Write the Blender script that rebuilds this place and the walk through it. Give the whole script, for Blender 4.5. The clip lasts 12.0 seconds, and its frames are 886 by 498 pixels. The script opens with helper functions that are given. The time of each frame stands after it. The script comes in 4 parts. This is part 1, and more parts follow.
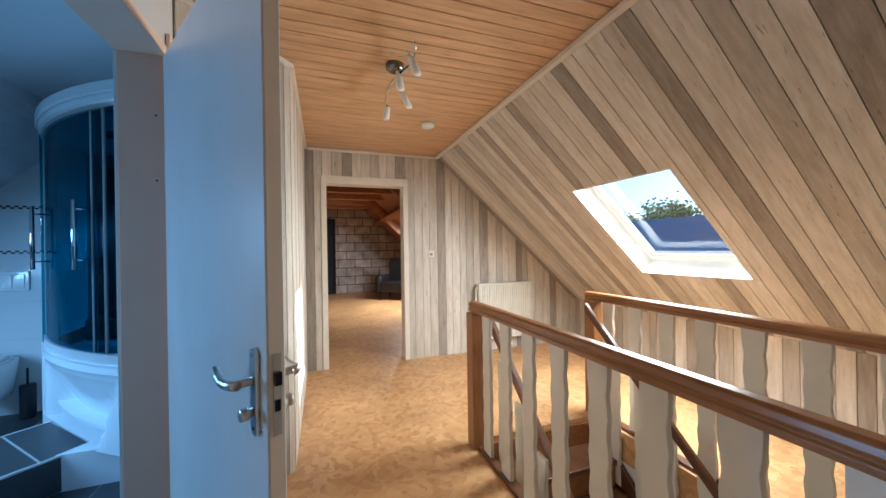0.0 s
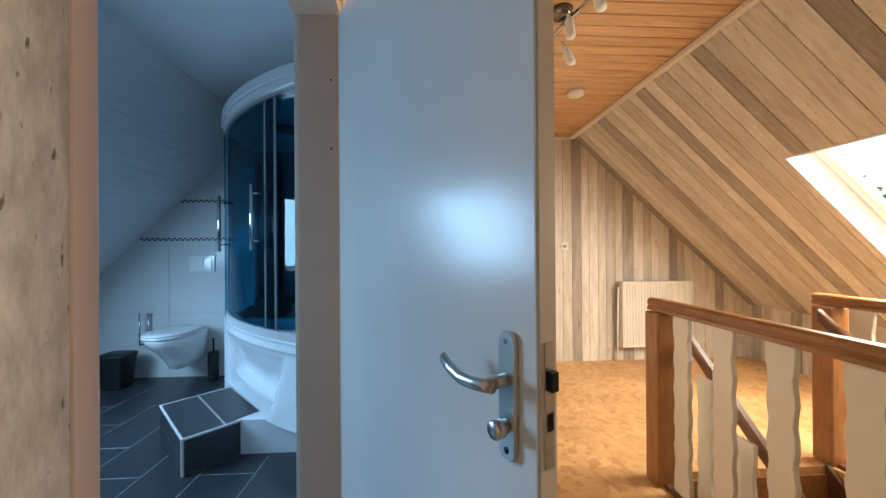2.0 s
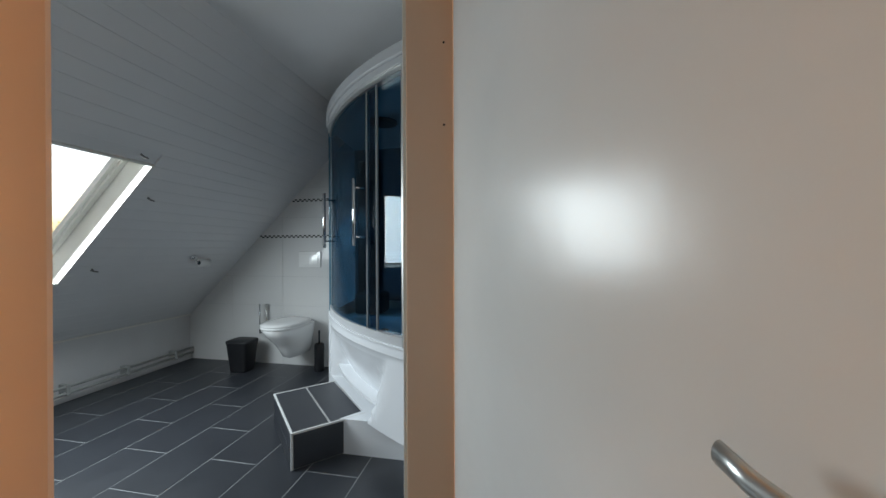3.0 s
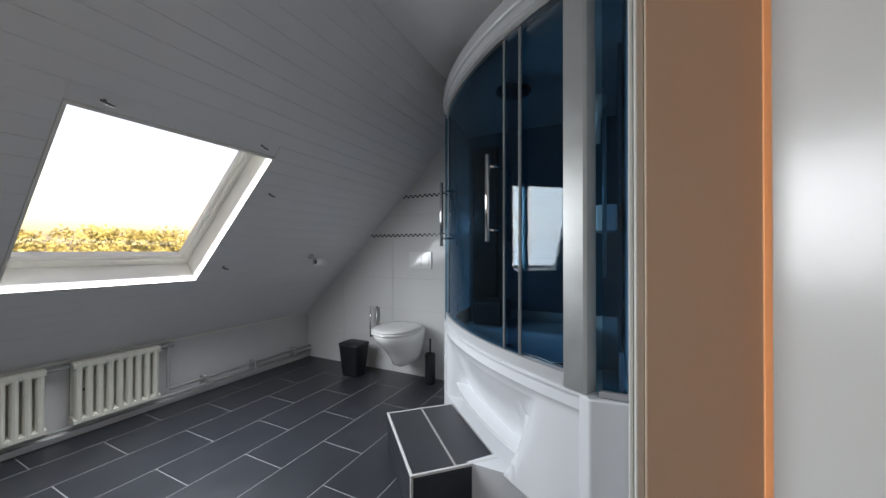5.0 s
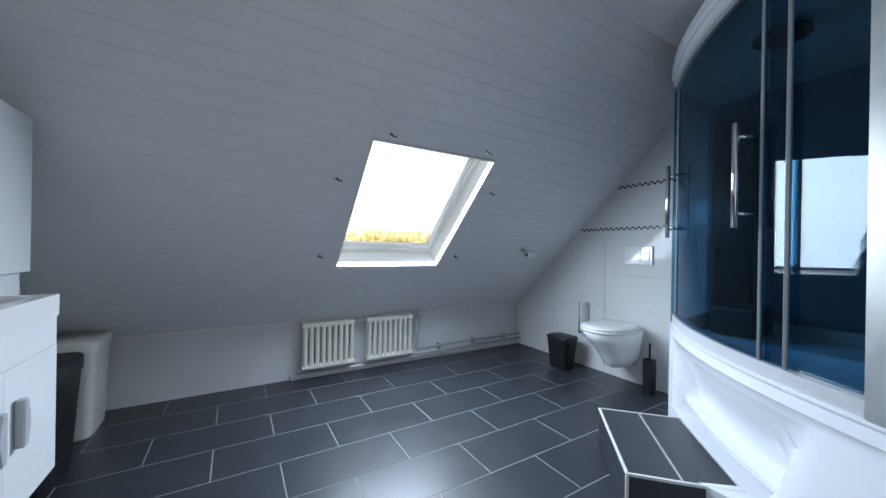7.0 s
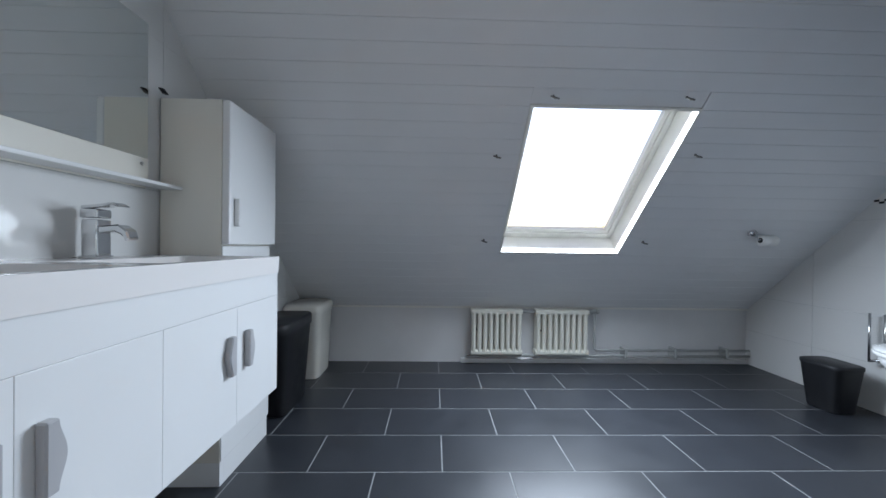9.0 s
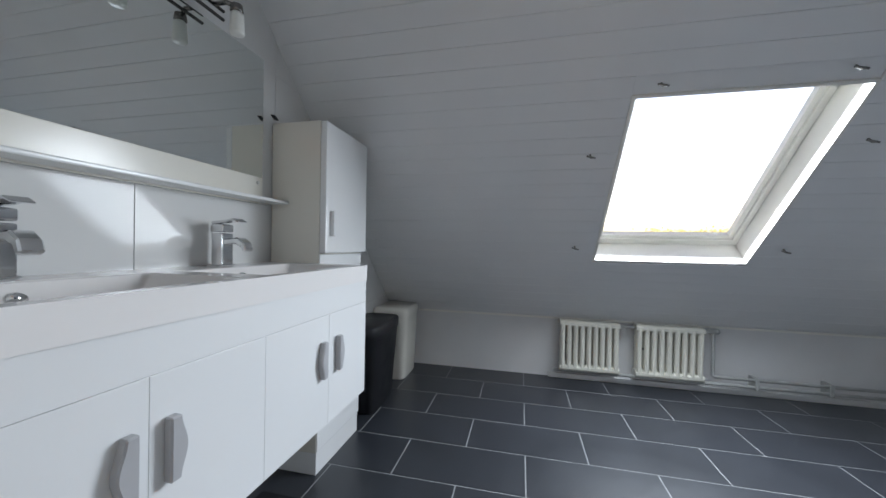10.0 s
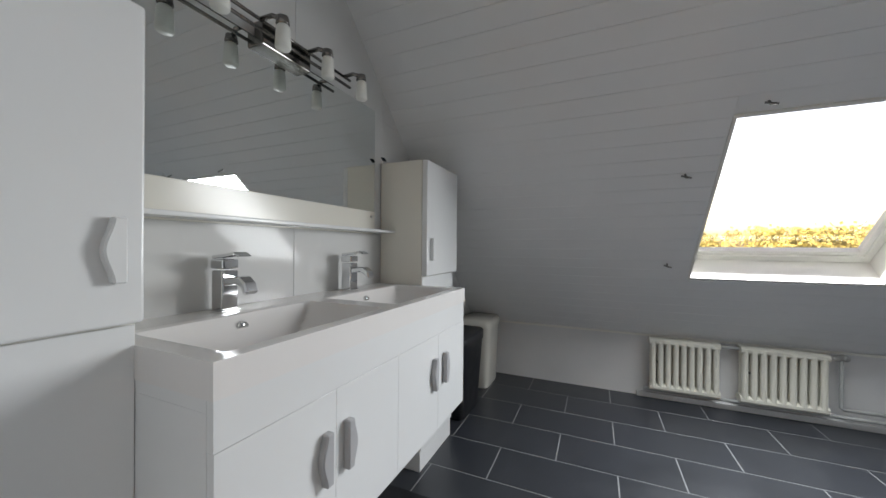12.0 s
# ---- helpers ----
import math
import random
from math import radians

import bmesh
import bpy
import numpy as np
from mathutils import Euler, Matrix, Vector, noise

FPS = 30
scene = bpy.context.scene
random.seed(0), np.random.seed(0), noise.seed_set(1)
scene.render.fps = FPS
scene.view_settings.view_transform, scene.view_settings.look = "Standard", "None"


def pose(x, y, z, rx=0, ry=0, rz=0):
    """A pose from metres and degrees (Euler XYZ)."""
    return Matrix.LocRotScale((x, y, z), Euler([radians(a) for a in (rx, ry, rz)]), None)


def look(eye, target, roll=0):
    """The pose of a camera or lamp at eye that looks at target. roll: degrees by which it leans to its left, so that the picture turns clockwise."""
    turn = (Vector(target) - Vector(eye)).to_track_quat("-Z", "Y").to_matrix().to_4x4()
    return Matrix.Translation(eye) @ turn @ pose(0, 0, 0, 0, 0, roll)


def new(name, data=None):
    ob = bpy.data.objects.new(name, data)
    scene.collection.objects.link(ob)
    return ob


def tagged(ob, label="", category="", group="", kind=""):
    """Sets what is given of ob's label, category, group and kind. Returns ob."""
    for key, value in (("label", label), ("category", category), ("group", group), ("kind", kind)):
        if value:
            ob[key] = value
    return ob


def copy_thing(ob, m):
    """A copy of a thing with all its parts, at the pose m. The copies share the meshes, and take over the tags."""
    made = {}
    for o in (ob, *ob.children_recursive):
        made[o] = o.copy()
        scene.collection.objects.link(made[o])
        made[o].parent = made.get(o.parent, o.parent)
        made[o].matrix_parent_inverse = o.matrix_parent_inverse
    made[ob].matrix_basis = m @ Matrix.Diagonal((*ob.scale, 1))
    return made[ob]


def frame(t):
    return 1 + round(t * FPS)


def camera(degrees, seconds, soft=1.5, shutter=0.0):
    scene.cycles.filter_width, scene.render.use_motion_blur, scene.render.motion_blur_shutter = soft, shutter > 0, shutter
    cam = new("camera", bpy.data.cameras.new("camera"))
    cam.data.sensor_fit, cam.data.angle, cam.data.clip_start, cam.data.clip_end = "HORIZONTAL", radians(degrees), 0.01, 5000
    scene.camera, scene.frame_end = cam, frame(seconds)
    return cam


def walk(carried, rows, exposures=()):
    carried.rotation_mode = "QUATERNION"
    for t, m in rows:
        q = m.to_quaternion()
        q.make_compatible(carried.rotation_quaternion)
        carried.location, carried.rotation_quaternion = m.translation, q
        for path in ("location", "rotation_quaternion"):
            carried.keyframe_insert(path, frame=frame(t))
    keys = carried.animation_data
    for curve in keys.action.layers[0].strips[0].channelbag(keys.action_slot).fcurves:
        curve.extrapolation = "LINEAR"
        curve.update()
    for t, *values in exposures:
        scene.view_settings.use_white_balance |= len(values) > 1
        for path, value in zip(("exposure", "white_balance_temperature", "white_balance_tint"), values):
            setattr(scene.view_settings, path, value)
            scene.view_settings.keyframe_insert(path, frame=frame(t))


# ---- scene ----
cam = camera(104.0, 12.0)
PATH = [
    (0, (0.293, 0.149, 1.283), (0.949, 2.039, 1.281), -0.9),
    (0.5, (0.245, 0.23, 1.273), (0.89, 2.123, 1.269), -1.0),
    (1, (0.177, 0.32, 1.255), (0.71, 2.248, 1.251), -0.8),
    (1.5, (0.1, 0.408, 1.232), (0.434, 2.38, 1.23), -0.6),
    (2, (0.021, 0.5, 1.192), (0.132, 2.497, 1.196), -0.4),
    (2.5, (-0.057, 0.609, 1.183), (-0.171, 2.606, 1.181), -0.2),
    (3, (-0.123, 0.744, 1.186), (-0.494, 2.709, 1.18), -0.2),
    (3.5, (-0.216, 0.906, 1.158), (-0.822, 2.811, 1.166), 0.0),
    (5.5, (-0.526, 1.14, 1.156), (-1.511, 2.88, 1.168), 0.1),
    (6, (-0.53, 1.118, 1.14), (-1.73, 2.718, 1.151), 0.3),
    (6.5, (-0.494, 1.046, 1.127), (-2.023, 2.336, 1.127), 0.6),
    (7, (-0.444, 1.016, 1.104), (-2.158, 2.046, 1.103), 1.0),
    (9, (-0.558, 1.179, 0.997), (-2.557, 1.23, 0.979), 0.8),
    (9.5, (-0.601, 1.214, 1.004), (-2.583, 0.952, 0.983), 1.0),
    (10, (-0.61, 1.186, 1.033), (-2.562, 0.748, 1.015), 1.1),
    (10.5, (-0.59, 1.162, 1.072), (-2.509, 0.601, 1.057), 0.8),
    (11, (-0.554, 1.151, 1.108), (-2.449, 0.513, 1.092), 0.6),
    (11.5, (-0.514, 1.13, 1.117), (-2.38, 0.412, 1.109), 0.5),
    (12, (-0.435, 1.115, 1.133), (-2.266, 0.31, 1.126), 0.5),
]

walk(cam, [(t, look(e, g, r)) for t, e, g, r in PATH],
     exposures=[(0.0, 1.36, 4450, 4), (1.5, 1.4, 4850, 6), (2.0, 1.5, 5500, 9), (2.5, 1.58, 6500, 14), (3.0, 1.62, 8800, 24), (3.5, 1.52, 9700, 32), (5.5, 1.82, 8700, 32), (6.5, 2.12, 7500, 27), (7.2, 2.15, 7500, 27), (9.5, 2.13, 8200, 29), (12.0, 2.06, 9600, 31)])

# ---- world, sun and window light ----
world = bpy.data.worlds.new("sky")
scene.world = world
world.use_nodes = True
wn = world.node_tree
sky = wn.nodes.new("ShaderNodeTexSky")
sky.sky_type = "NISHITA"
sky.sun_disc = False
sky.dust_density, sky.air_density = 3.0, 1.0
sky.sun_elevation = radians(18)
sky.sun_rotation = radians(108)
wn.nodes["Background"].inputs["Strength"].default_value = 0.15
wn.links.new(sky.outputs[0], wn.nodes["Background"].inputs["Color"])


def sun_lamp(elevation, azimuth, strength):
    d = bpy.data.lights.new("sun", "SUN")
    d.energy, d.angle, d.color = strength, radians(0.5), (1.0, 0.9, 0.76)
    far = Vector((math.cos(elevation) * math.sin(azimuth), math.cos(elevation) * math.cos(azimuth), math.sin(elevation))) * 50
    new("sun", d).matrix_world = look(far, (0, 0, 0))


sun_lamp(radians(18), radians(108), 3.0)


def window_light(name, eye, target, width, height, power, color):
    d = bpy.data.lights.new(name, "AREA")
    d.shape, d.size, d.size_y, d.energy, d.color = "RECTANGLE", width, height, power, color
    new(name, d).matrix_world = look(eye, target)


# roof planes: start of the slope, its angle, the side of the ridge
CEIL = 2.385
EAST = (1.60, math.atan(0.925), 1)
WEST = (-1.559, math.atan(0.97), -1)


def on_slope(plane, y, s, n=0.0):
    x0, a, side = plane
    return Vector((x0 + side * (s * math.cos(a) + n * math.sin(a)), y, CEIL - s * math.sin(a) + n * math.cos(a)))


window_light("bath_window_light", on_slope(WEST, 2.077, 1.518, 0.045), on_slope(WEST, 2.077, 1.518, -1), 0.82, 1.0, 17, (0.51, 0.775, 0.99))
window_light("landing_window_light", on_slope(EAST, 2.11, 1.46, 0.075), on_slope(EAST, 2.11, 1.46, -1), 0.80, 0.96, 38, (1.0, 0.81, 0.56))
window_light("far_room_window_light", on_slope(EAST, 7.6, 1.25, 0.138), on_slope(EAST, 7.6, 1.25, -1), 0.9, 0.8, 50, (1.0, 0.80, 0.55))


# ---- materials ----
def material(name, color, rough=0.5, metal=0.0, vary=0.06, scale=8.0, bump=0.0, bump_scale=60.0, spec=0.5, coat=0.0):
    """Plain painted or moulded surface with slight cloudiness at two scales and fine relief."""
    m = bpy.data.materials.new(name)
    m.use_nodes = True
    t = m.node_tree
    b = t.nodes["Principled BSDF"]
    b.inputs["Metallic"].default_value = metal
    b.inputs["Specular IOR Level"].default_value = spec
    b.inputs["Coat Weight"].default_value = coat
    b.inputs["Coat Roughness"].default_value = 0.08
    co = t.nodes.new("ShaderNodeTexCoord")
    n1 = t.nodes.new("ShaderNodeTexNoise")
    n1.inputs["Scale"].default_value, n1.inputs["Detail"].default_value = scale, 6
    t.links.new(co.outputs["Object"], n1.inputs["Vector"])
    ramp = t.nodes.new("ShaderNodeValToRGB")
    c = Vector(color)
    ramp.color_ramp.elements[0].position, ramp.color_ramp.elements[1].position = 0.3, 0.7
    ramp.color_ramp.elements[0].color = (*(c * (1 - vary)), 1)
    ramp.color_ramp.elements[1].color = (*[min(1, v * (1 + vary)) for v in c], 1)
    t.links.new(n1.outputs["Fac"], ramp.inputs["Fac"])
    t.links.new(ramp.outputs["Color"], b.inputs["Base Color"])
    rr = t.nodes.new("ShaderNodeMapRange")
    rr.inputs["To Min"].default_value, rr.inputs["To Max"].default_value = max(0.02, rough * 0.8), min(1, rough * 1.2)
    t.links.new(n1.outputs["Fac"], rr.inputs["Value"])
    t.links.new(rr.outputs["Result"], b.inputs["Roughness"])
    if bump:
        n2 = t.nodes.new("ShaderNodeTexNoise")
        n2.inputs["Scale"].default_value, n2.inputs["Detail"].default_value = bump_scale, 4
        t.links.new(co.outputs["Object"], n2.inputs["Vector"])
        bp = t.nodes.new("ShaderNodeBump")
        bp.inputs["Strength"].default_value, bp.inputs["Distance"].default_value = bump, 0.004
        t.links.new(n2.outputs["Fac"], bp.inputs["Height"])
        t.links.new(bp.outputs["Normal"], b.inputs["Normal"])
    return m


def plank_material(name, tones, grain, stretch, rough=0.55, streak=0.32, knots=0.7):
    """Boards: each takes its own tone; long streaks, fine grain and small dark marks run along it (stretch: scale per axis)."""
    m = bpy.data.materials.new(name)
    m.use_nodes = True
    t = m.node_tree
    b = t.nodes["Principled BSDF"]
    b.inputs["Roughness"].default_value = rough
    info = t.nodes.new("ShaderNodeObjectInfo")
    ramp = t.nodes.new("ShaderNodeValToRGB")
    ramp.color_ramp.interpolation = "CONSTANT"
    while len(ramp.color_ramp.elements) < len(tones):
        ramp.color_ramp.elements.new(0.5)
    for e, (p, c) in zip(ramp.color_ramp.elements, tones):
        e.position, e.color = p, (*c, 1)
    t.links.new(info.outputs["Random"], ramp.inputs["Fac"])
    co = t.nodes.new("ShaderNodeTexCoord")
    mp = t.nodes.new("ShaderNodeMapping")
    mp.inputs["Scale"].default_value = stretch
    off = t.nodes.new("ShaderNodeMath")
    off.operation = "MULTIPLY"
    off.inputs[1].default_value = 40
    t.links.new(info.outputs["Random"], off.inputs[0])
    t.links.new(off.outputs[0], mp.inputs["Location"])
    t.links.new(co.outputs["Object"], mp.inputs["Vector"])
    n = t.nodes.new("ShaderNodeTexNoise")
    n.inputs["Scale"].default_value, n.inputs["Detail"].default_value, n.inputs["Roughness"].default_value = grain, 8, 0.65
    t.links.new(mp.outputs["Vector"], n.inputs["Vector"])
    r2 = t.nodes.new("ShaderNodeValToRGB")
    r2.color_ramp.elements[0].position, r2.color_ramp.elements[1].position = 0.33, 0.66
    lo = 1 - streak
    r2.color_ramp.elements[0].color = (lo, lo * 0.95, lo * 0.88, 1)
    r2.color_ramp.elements[1].color = (1.12, 1.12, 1.12, 1)
    t.links.new(n.outputs["Fac"], r2.inputs["Fac"])
    mul = t.nodes.new("ShaderNodeMix")
    mul.data_type, mul.blend_type = "RGBA", "MULTIPLY"
    mul.inputs["Factor"].default_value = 1
    t.links.new(ramp.outputs["Color"], mul.inputs[6])
    t.links.new(r2.outputs["Color"], mul.inputs[7])
    v = t.nodes.new("ShaderNodeTexNoise")
    v.inputs["Scale"].default_value, v.inputs["Detail"].default_value = grain * 2.2, 3
    t.links.new(mp.outputs["Vector"], v.inputs["Vector"])
    r3 = t.nodes.new("ShaderNodeValToRGB")
    r3.color_ramp.elements[0].position, r3.color_ramp.elements[1].position = 0.66, 0.74
    r3.color_ramp.elements[0].color = (0, 0, 0, 1)
    r3.color_ramp.elements[1].color = (knots, knots, knots, 1)
    t.links.new(v.outputs["Fac"], r3.inputs["Fac"])
    dark = t.nodes.new("ShaderNodeMix")
    dark.data_type = "RGBA"
    t.links.new(r3.outputs["Color"], dark.inputs["Factor"])
    t.links.new(mul.outputs[2], dark.inputs[6])
    dark.inputs[7].default_value = (0.10, 0.065, 0.04, 1)
    t.links.new(dark.outputs[2], b.inputs["Base Color"])
    bp = t.nodes.new("ShaderNodeBump")
    bp.inputs["Strength"].default_value, bp.inputs["Distance"].default_value = 0.25, 0.003
    t.links.new(n.outputs["Fac"], bp.inputs["Height"])
    t.links.new(bp.outputs["Normal"], b.inputs["Normal"])
    return m


def board_tones(name, stretch):
    """Whitewashed boards: pale, middling and dark ones."""
    return {"L": plank_material(name + "_pale", [(0.0, (0.65, 0.61, 0.54)), (0.35, (0.60, 0.56, 0.49)), (0.7, (0.69, 0.65, 0.58))], 7, stretch, 0.55, 0.16, 0.55),
            "M": plank_material(name + "_middling", [(0.0, (0.54, 0.495, 0.425)), (0.5, (0.49, 0.45, 0.385))], 7, stretch, 0.55, 0.22, 0.6),
            "D": plank_material(name + "_dark", [(0.0, (0.39, 0.345, 0.29)), (0.5, (0.34, 0.30, 0.25))], 7, stretch, 0.6, 0.3, 0.6)}


scrap_v = board_tones("whitewashed_boards_upright", (4, 4, 0.5))
scrap_s = board_tones("whitewashed_boards_sloping", (0.7, 5, 0.7))
peeling = plank_material("peeling_painted_boards", [(0.0, (0.62, 0.56, 0.47)), (0.4, (0.56, 0.50, 0.42)), (0.7, (0.66, 0.60, 0.52))], 24, (3, 3, 0.9), 0.6, 0.34, 0.9)
pine_x = plank_material("pine_ceiling_boards", [(0.0, (0.66, 0.42, 0.21)), (0.4, (0.62, 0.385, 0.185)), (0.7, (0.69, 0.45, 0.24))], 6, (0.5, 5, 5), 0.4, 0.25, 0.7)
white_y = material("white_painted_boards", (0.76, 0.765, 0.77), 0.38, vary=0.02, scale=3, bump=0.08, bump_scale=90)
white_paint = material("white_gloss_paint", (0.78, 0.76, 0.71), 0.3, vary=0.012, scale=5, bump=0.04, bump_scale=40)
door_paint = material("white_door_paint", (0.72, 0.72, 0.70), 0.25, vary=0.03, scale=3, bump=0.12, bump_scale=22)
# pale frame paint with the landing's warm light put into its colour
frame_warm = material("warm_tinted_door_frame_paint", (0.84, 0.63, 0.48), 0.32, vary=0.015, scale=5, bump=0.04, bump_scale=40)
# brown backing behind boards, darkened to put shade into the gaps
groove_wood = material("shadowed_groove_wood", (0.16, 0.12, 0.085), 0.8, vary=0.2, scale=12)
trim_white = material("white_trim", (0.76, 0.70, 0.60), 0.4, vary=0.05)
plaster = material("white_wall_paint", (0.66, 0.66, 0.66), 0.7, vary=0.04, scale=3, bump=0.15, bump_scale=120)
wall_tile = material("white_glazed_wall_tile", (0.68, 0.68, 0.67), 0.07, vary=0.02, scale=2, spec=0.17)
grout_light = material("light_grout", (0.62, 0.62, 0.60), 0.85, vary=0.1, scale=30)
slate = material("anthracite_floor_tile", (0.027, 0.031, 0.038), 0.37, vary=0.12, scale=5, bump=0.06, bump_scale=60, spec=0.75)
grout = material("grey_floor_grout", (0.27, 0.28, 0.285), 0.9, vary=0.15, scale=30)
acrylic = material("white_acrylic", (0.80, 0.82, 0.84), 0.24, vary=0.01, scale=2, coat=0.12)
ceramic = material("white_ceramic", (0.80, 0.80, 0.79), 0.06, vary=0.01, scale=3, coat=0.3)
basin_white = material("white_cast_basin", (0.80, 0.775, 0.76), 0.12, vary=0.01, scale=3)
cabinet_white = material("white_lacquer", (0.78, 0.79, 0.79), 0.22, vary=0.015, scale=2)
cabinet_cream = material("aged_white_lacquer", (0.76, 0.73, 0.66), 0.2, vary=0.02, scale=2)
chrome = material("chrome", (0.72, 0.73, 0.74), 0.08, 1.0, vary=0.02)
dark_chrome = material("tarnished_dark_chrome", (0.22, 0.21, 0.20), 0.22, 1.0, vary=0.1, scale=15)
steel = material("brushed_aluminium", (0.62, 0.62, 0.60), 0.3, 1.0, vary=0.04, scale=20)
canopy_white = material("satin_grey_acrylic", (0.50, 0.51, 0.52), 0.35, vary=0.02, scale=4)
post_metal = material("satin_aluminium", (0.46, 0.47, 0.46), 0.38, 0.6, vary=0.04, scale=12, spec=0.3)
grey_plastic = material("grey_plastic_handle", (0.42, 0.42, 0.43), 0.35, vary=0.05)
stile_grey = material("grey_glass_seal", (0.22, 0.24, 0.25), 0.5, vary=0.05)
black_plastic = material("black_plastic", (0.018, 0.019, 0.022), 0.45, vary=0.2, scale=12, spec=0.3)
teal_back = material("dark_teal_cabin_panel", (0.04, 0.10, 0.13), 0.16, vary=0.1, spec=0.1)
black_back = material("black_cabin_panel", (0.008, 0.010, 0.012), 0.2, vary=0.1, spec=0.25)
radiator_paint = material("cream_radiator_enamel", (0.72, 0.70, 0.62), 0.35, vary=0.05, scale=6)
hook_metal = material("tarnished_hook_metal", (0.16, 0.15, 0.14), 0.5, 0.4, vary=0.15)
pipe_paint = material("grey_pipe_paint", (0.40, 0.41, 0.40), 0.45, vary=0.12, scale=10)
oak = plank_material("varnished_oak", [(0.0, (0.32, 0.145, 0.045)), (0.5, (0.29, 0.125, 0.038))], 9, (4, 0.6, 4), 0.3, 0.3, 0.2)
oak_v = plank_material("varnished_oak_upright", [(0.0, (0.32, 0.145, 0.045)), (0.5, (0.29, 0.125, 0.038))], 9, (4, 4, 0.6), 0.3, 0.3, 0.2)
dark_oak = plank_material("dark_stair_wood", [(0.0, (0.14, 0.06, 0.025)), (0.5, (0.12, 0.05, 0.02))], 8, (4, 0.7, 4), 0.35, 0.3, 0.2)
beam_wood = plank_material("orange_beam_wood", [(0.0, (0.36, 0.15, 0.045)), (0.5, (0.32, 0.13, 0.04))], 6, (0.6, 3, 3), 0.5, 0.3, 0.3)
baluster_white = material("cream_baluster_paint", (0.74, 0.69, 0.58), 0.4, vary=0.04, scale=8, bump=0.1)
leather = material("dark_leather", (0.014, 0.012, 0.013), 0.4, vary=0.3, scale=15, bump=0.3, bump_scale=80)
curtain_cloth = material("black_curtain_cloth", (0.012, 0.012, 0.014), 0.9, vary=0.3, scale=20)
frosted = material("frosted_lamp_glass", (0.78, 0.78, 0.74), 0.5, vary=0.02)
roof_tile = material("dark_roof_tiles", (0.05, 0.06, 0.075), 0.6, vary=0.3, scale=6, bump=0.6, bump_scale=10)
# dark tiles again, with blue sky haze and sheen mixed into the colour
far_roof = material("haze_tinted_roof_tiles", (0.09, 0.125, 0.18), 0.5, vary=0.2, scale=6, bump=0.5, bump_scale=10)
brick_far = material("brown_brick", (0.25, 0.13, 0.085), 0.85, vary=0.25, scale=15)
grass = material("grass", (0.06, 0.085, 0.03), 0.9, vary=0.4, scale=0.5)
# leaf colour lifted to carry the warm sun and distant haze
leaf_mat = material("hazed_autumn_leaves", (0.26, 0.265, 0.11), 0.7, vary=0.45, scale=0.6)
bark = material("bark", (0.09, 0.065, 0.045), 0.9, vary=0.3, scale=4)
paper = material("toilet_paper", (0.80, 0.80, 0.78), 0.9, vary=0.03, bump=0.2)
mosaic_dark = material("black_mosaic", (0.03, 0.028, 0.026), 0.2, vary=0.3, scale=30)


def chip_floor():
    """Floor sheeting pressed from orange wood chips."""
    m = bpy.data.materials.new("orange_chip_floor")
    m.use_nodes = True
    t = m.node_tree
    b = t.nodes["Principled BSDF"]
    co = t.nodes.new("ShaderNodeTexCoord")
    warp = t.nodes.new("ShaderNodeTexNoise")
    warp.inputs["Scale"].default_value = 6
    t.links.new(co.outputs["Object"], warp.inputs["Vector"])
    add = t.nodes.new("ShaderNodeMix")
    add.data_type = "RGBA"
    add.inputs["Factor"].default_value = 0.12
    t.links.new(co.outputs["Object"], add.inputs[6])
    t.links.new(warp.outputs["Color"], add.inputs[7])
    v = t.nodes.new("ShaderNodeTexVoronoi")
    v.inputs["Scale"].default_value = 30
    t.links.new(add.outputs[2], v.inputs["Vector"])
    r = t.nodes.new("ShaderNodeValToRGB")
    r.color_ramp.elements[0].position, r.color_ramp.elements[0].color = 0.08, (0.47, 0.25, 0.09, 1)
    r.color_ramp.elements[1].position, r.color_ramp.elements[1].color = 0.9, (0.66, 0.41, 0.18, 1)
    e = r.color_ramp.elements.new(0.4)
    e.color = (0.59, 0.335, 0.13, 1)
    t.links.new(v.outputs["Color"], r.inputs["Fac"])
    n = t.nodes.new("ShaderNodeTexNoise")
    n.inputs["Scale"].default_value, n.inputs["Detail"].default_value = 1.8, 7
    t.links.new(co.outputs["Object"], n.inputs["Vector"])
    r2 = t.nodes.new("ShaderNodeValToRGB")
    r2.color_ramp.elements[0].position, r2.color_ramp.elements[0].color = 0.3, (0.78, 0.74, 0.70, 1)
    r2.color_ramp.elements[1].position, r2.color_ramp.elements[1].color = 0.7, (1.1, 1.1, 1.1, 1)
    t.links.new(n.outputs["Fac"], r2.inputs["Fac"])
    mul = t.nodes.new("ShaderNodeMix")
    mul.data_type, mul.blend_type = "RGBA", "MULTIPLY"
    mul.inputs["Factor"].default_value = 1
    t.links.new(r.outputs["Color"], mul.inputs[6])
    t.links.new(r2.outputs["Color"], mul.inputs[7])
    t.links.new(mul.outputs[2], b.inputs["Base Color"])
    b.inputs["Roughness"].default_value = 0.45
    bp = t.nodes.new("ShaderNodeBump")
    bp.inputs["Strength"].default_value, bp.inputs["Distance"].default_value = 0.12, 0.002
    t.links.new(v.outputs["Distance"], bp.inputs["Height"])
    t.links.new(bp.outputs["Normal"], b.inputs["Normal"])
    return m


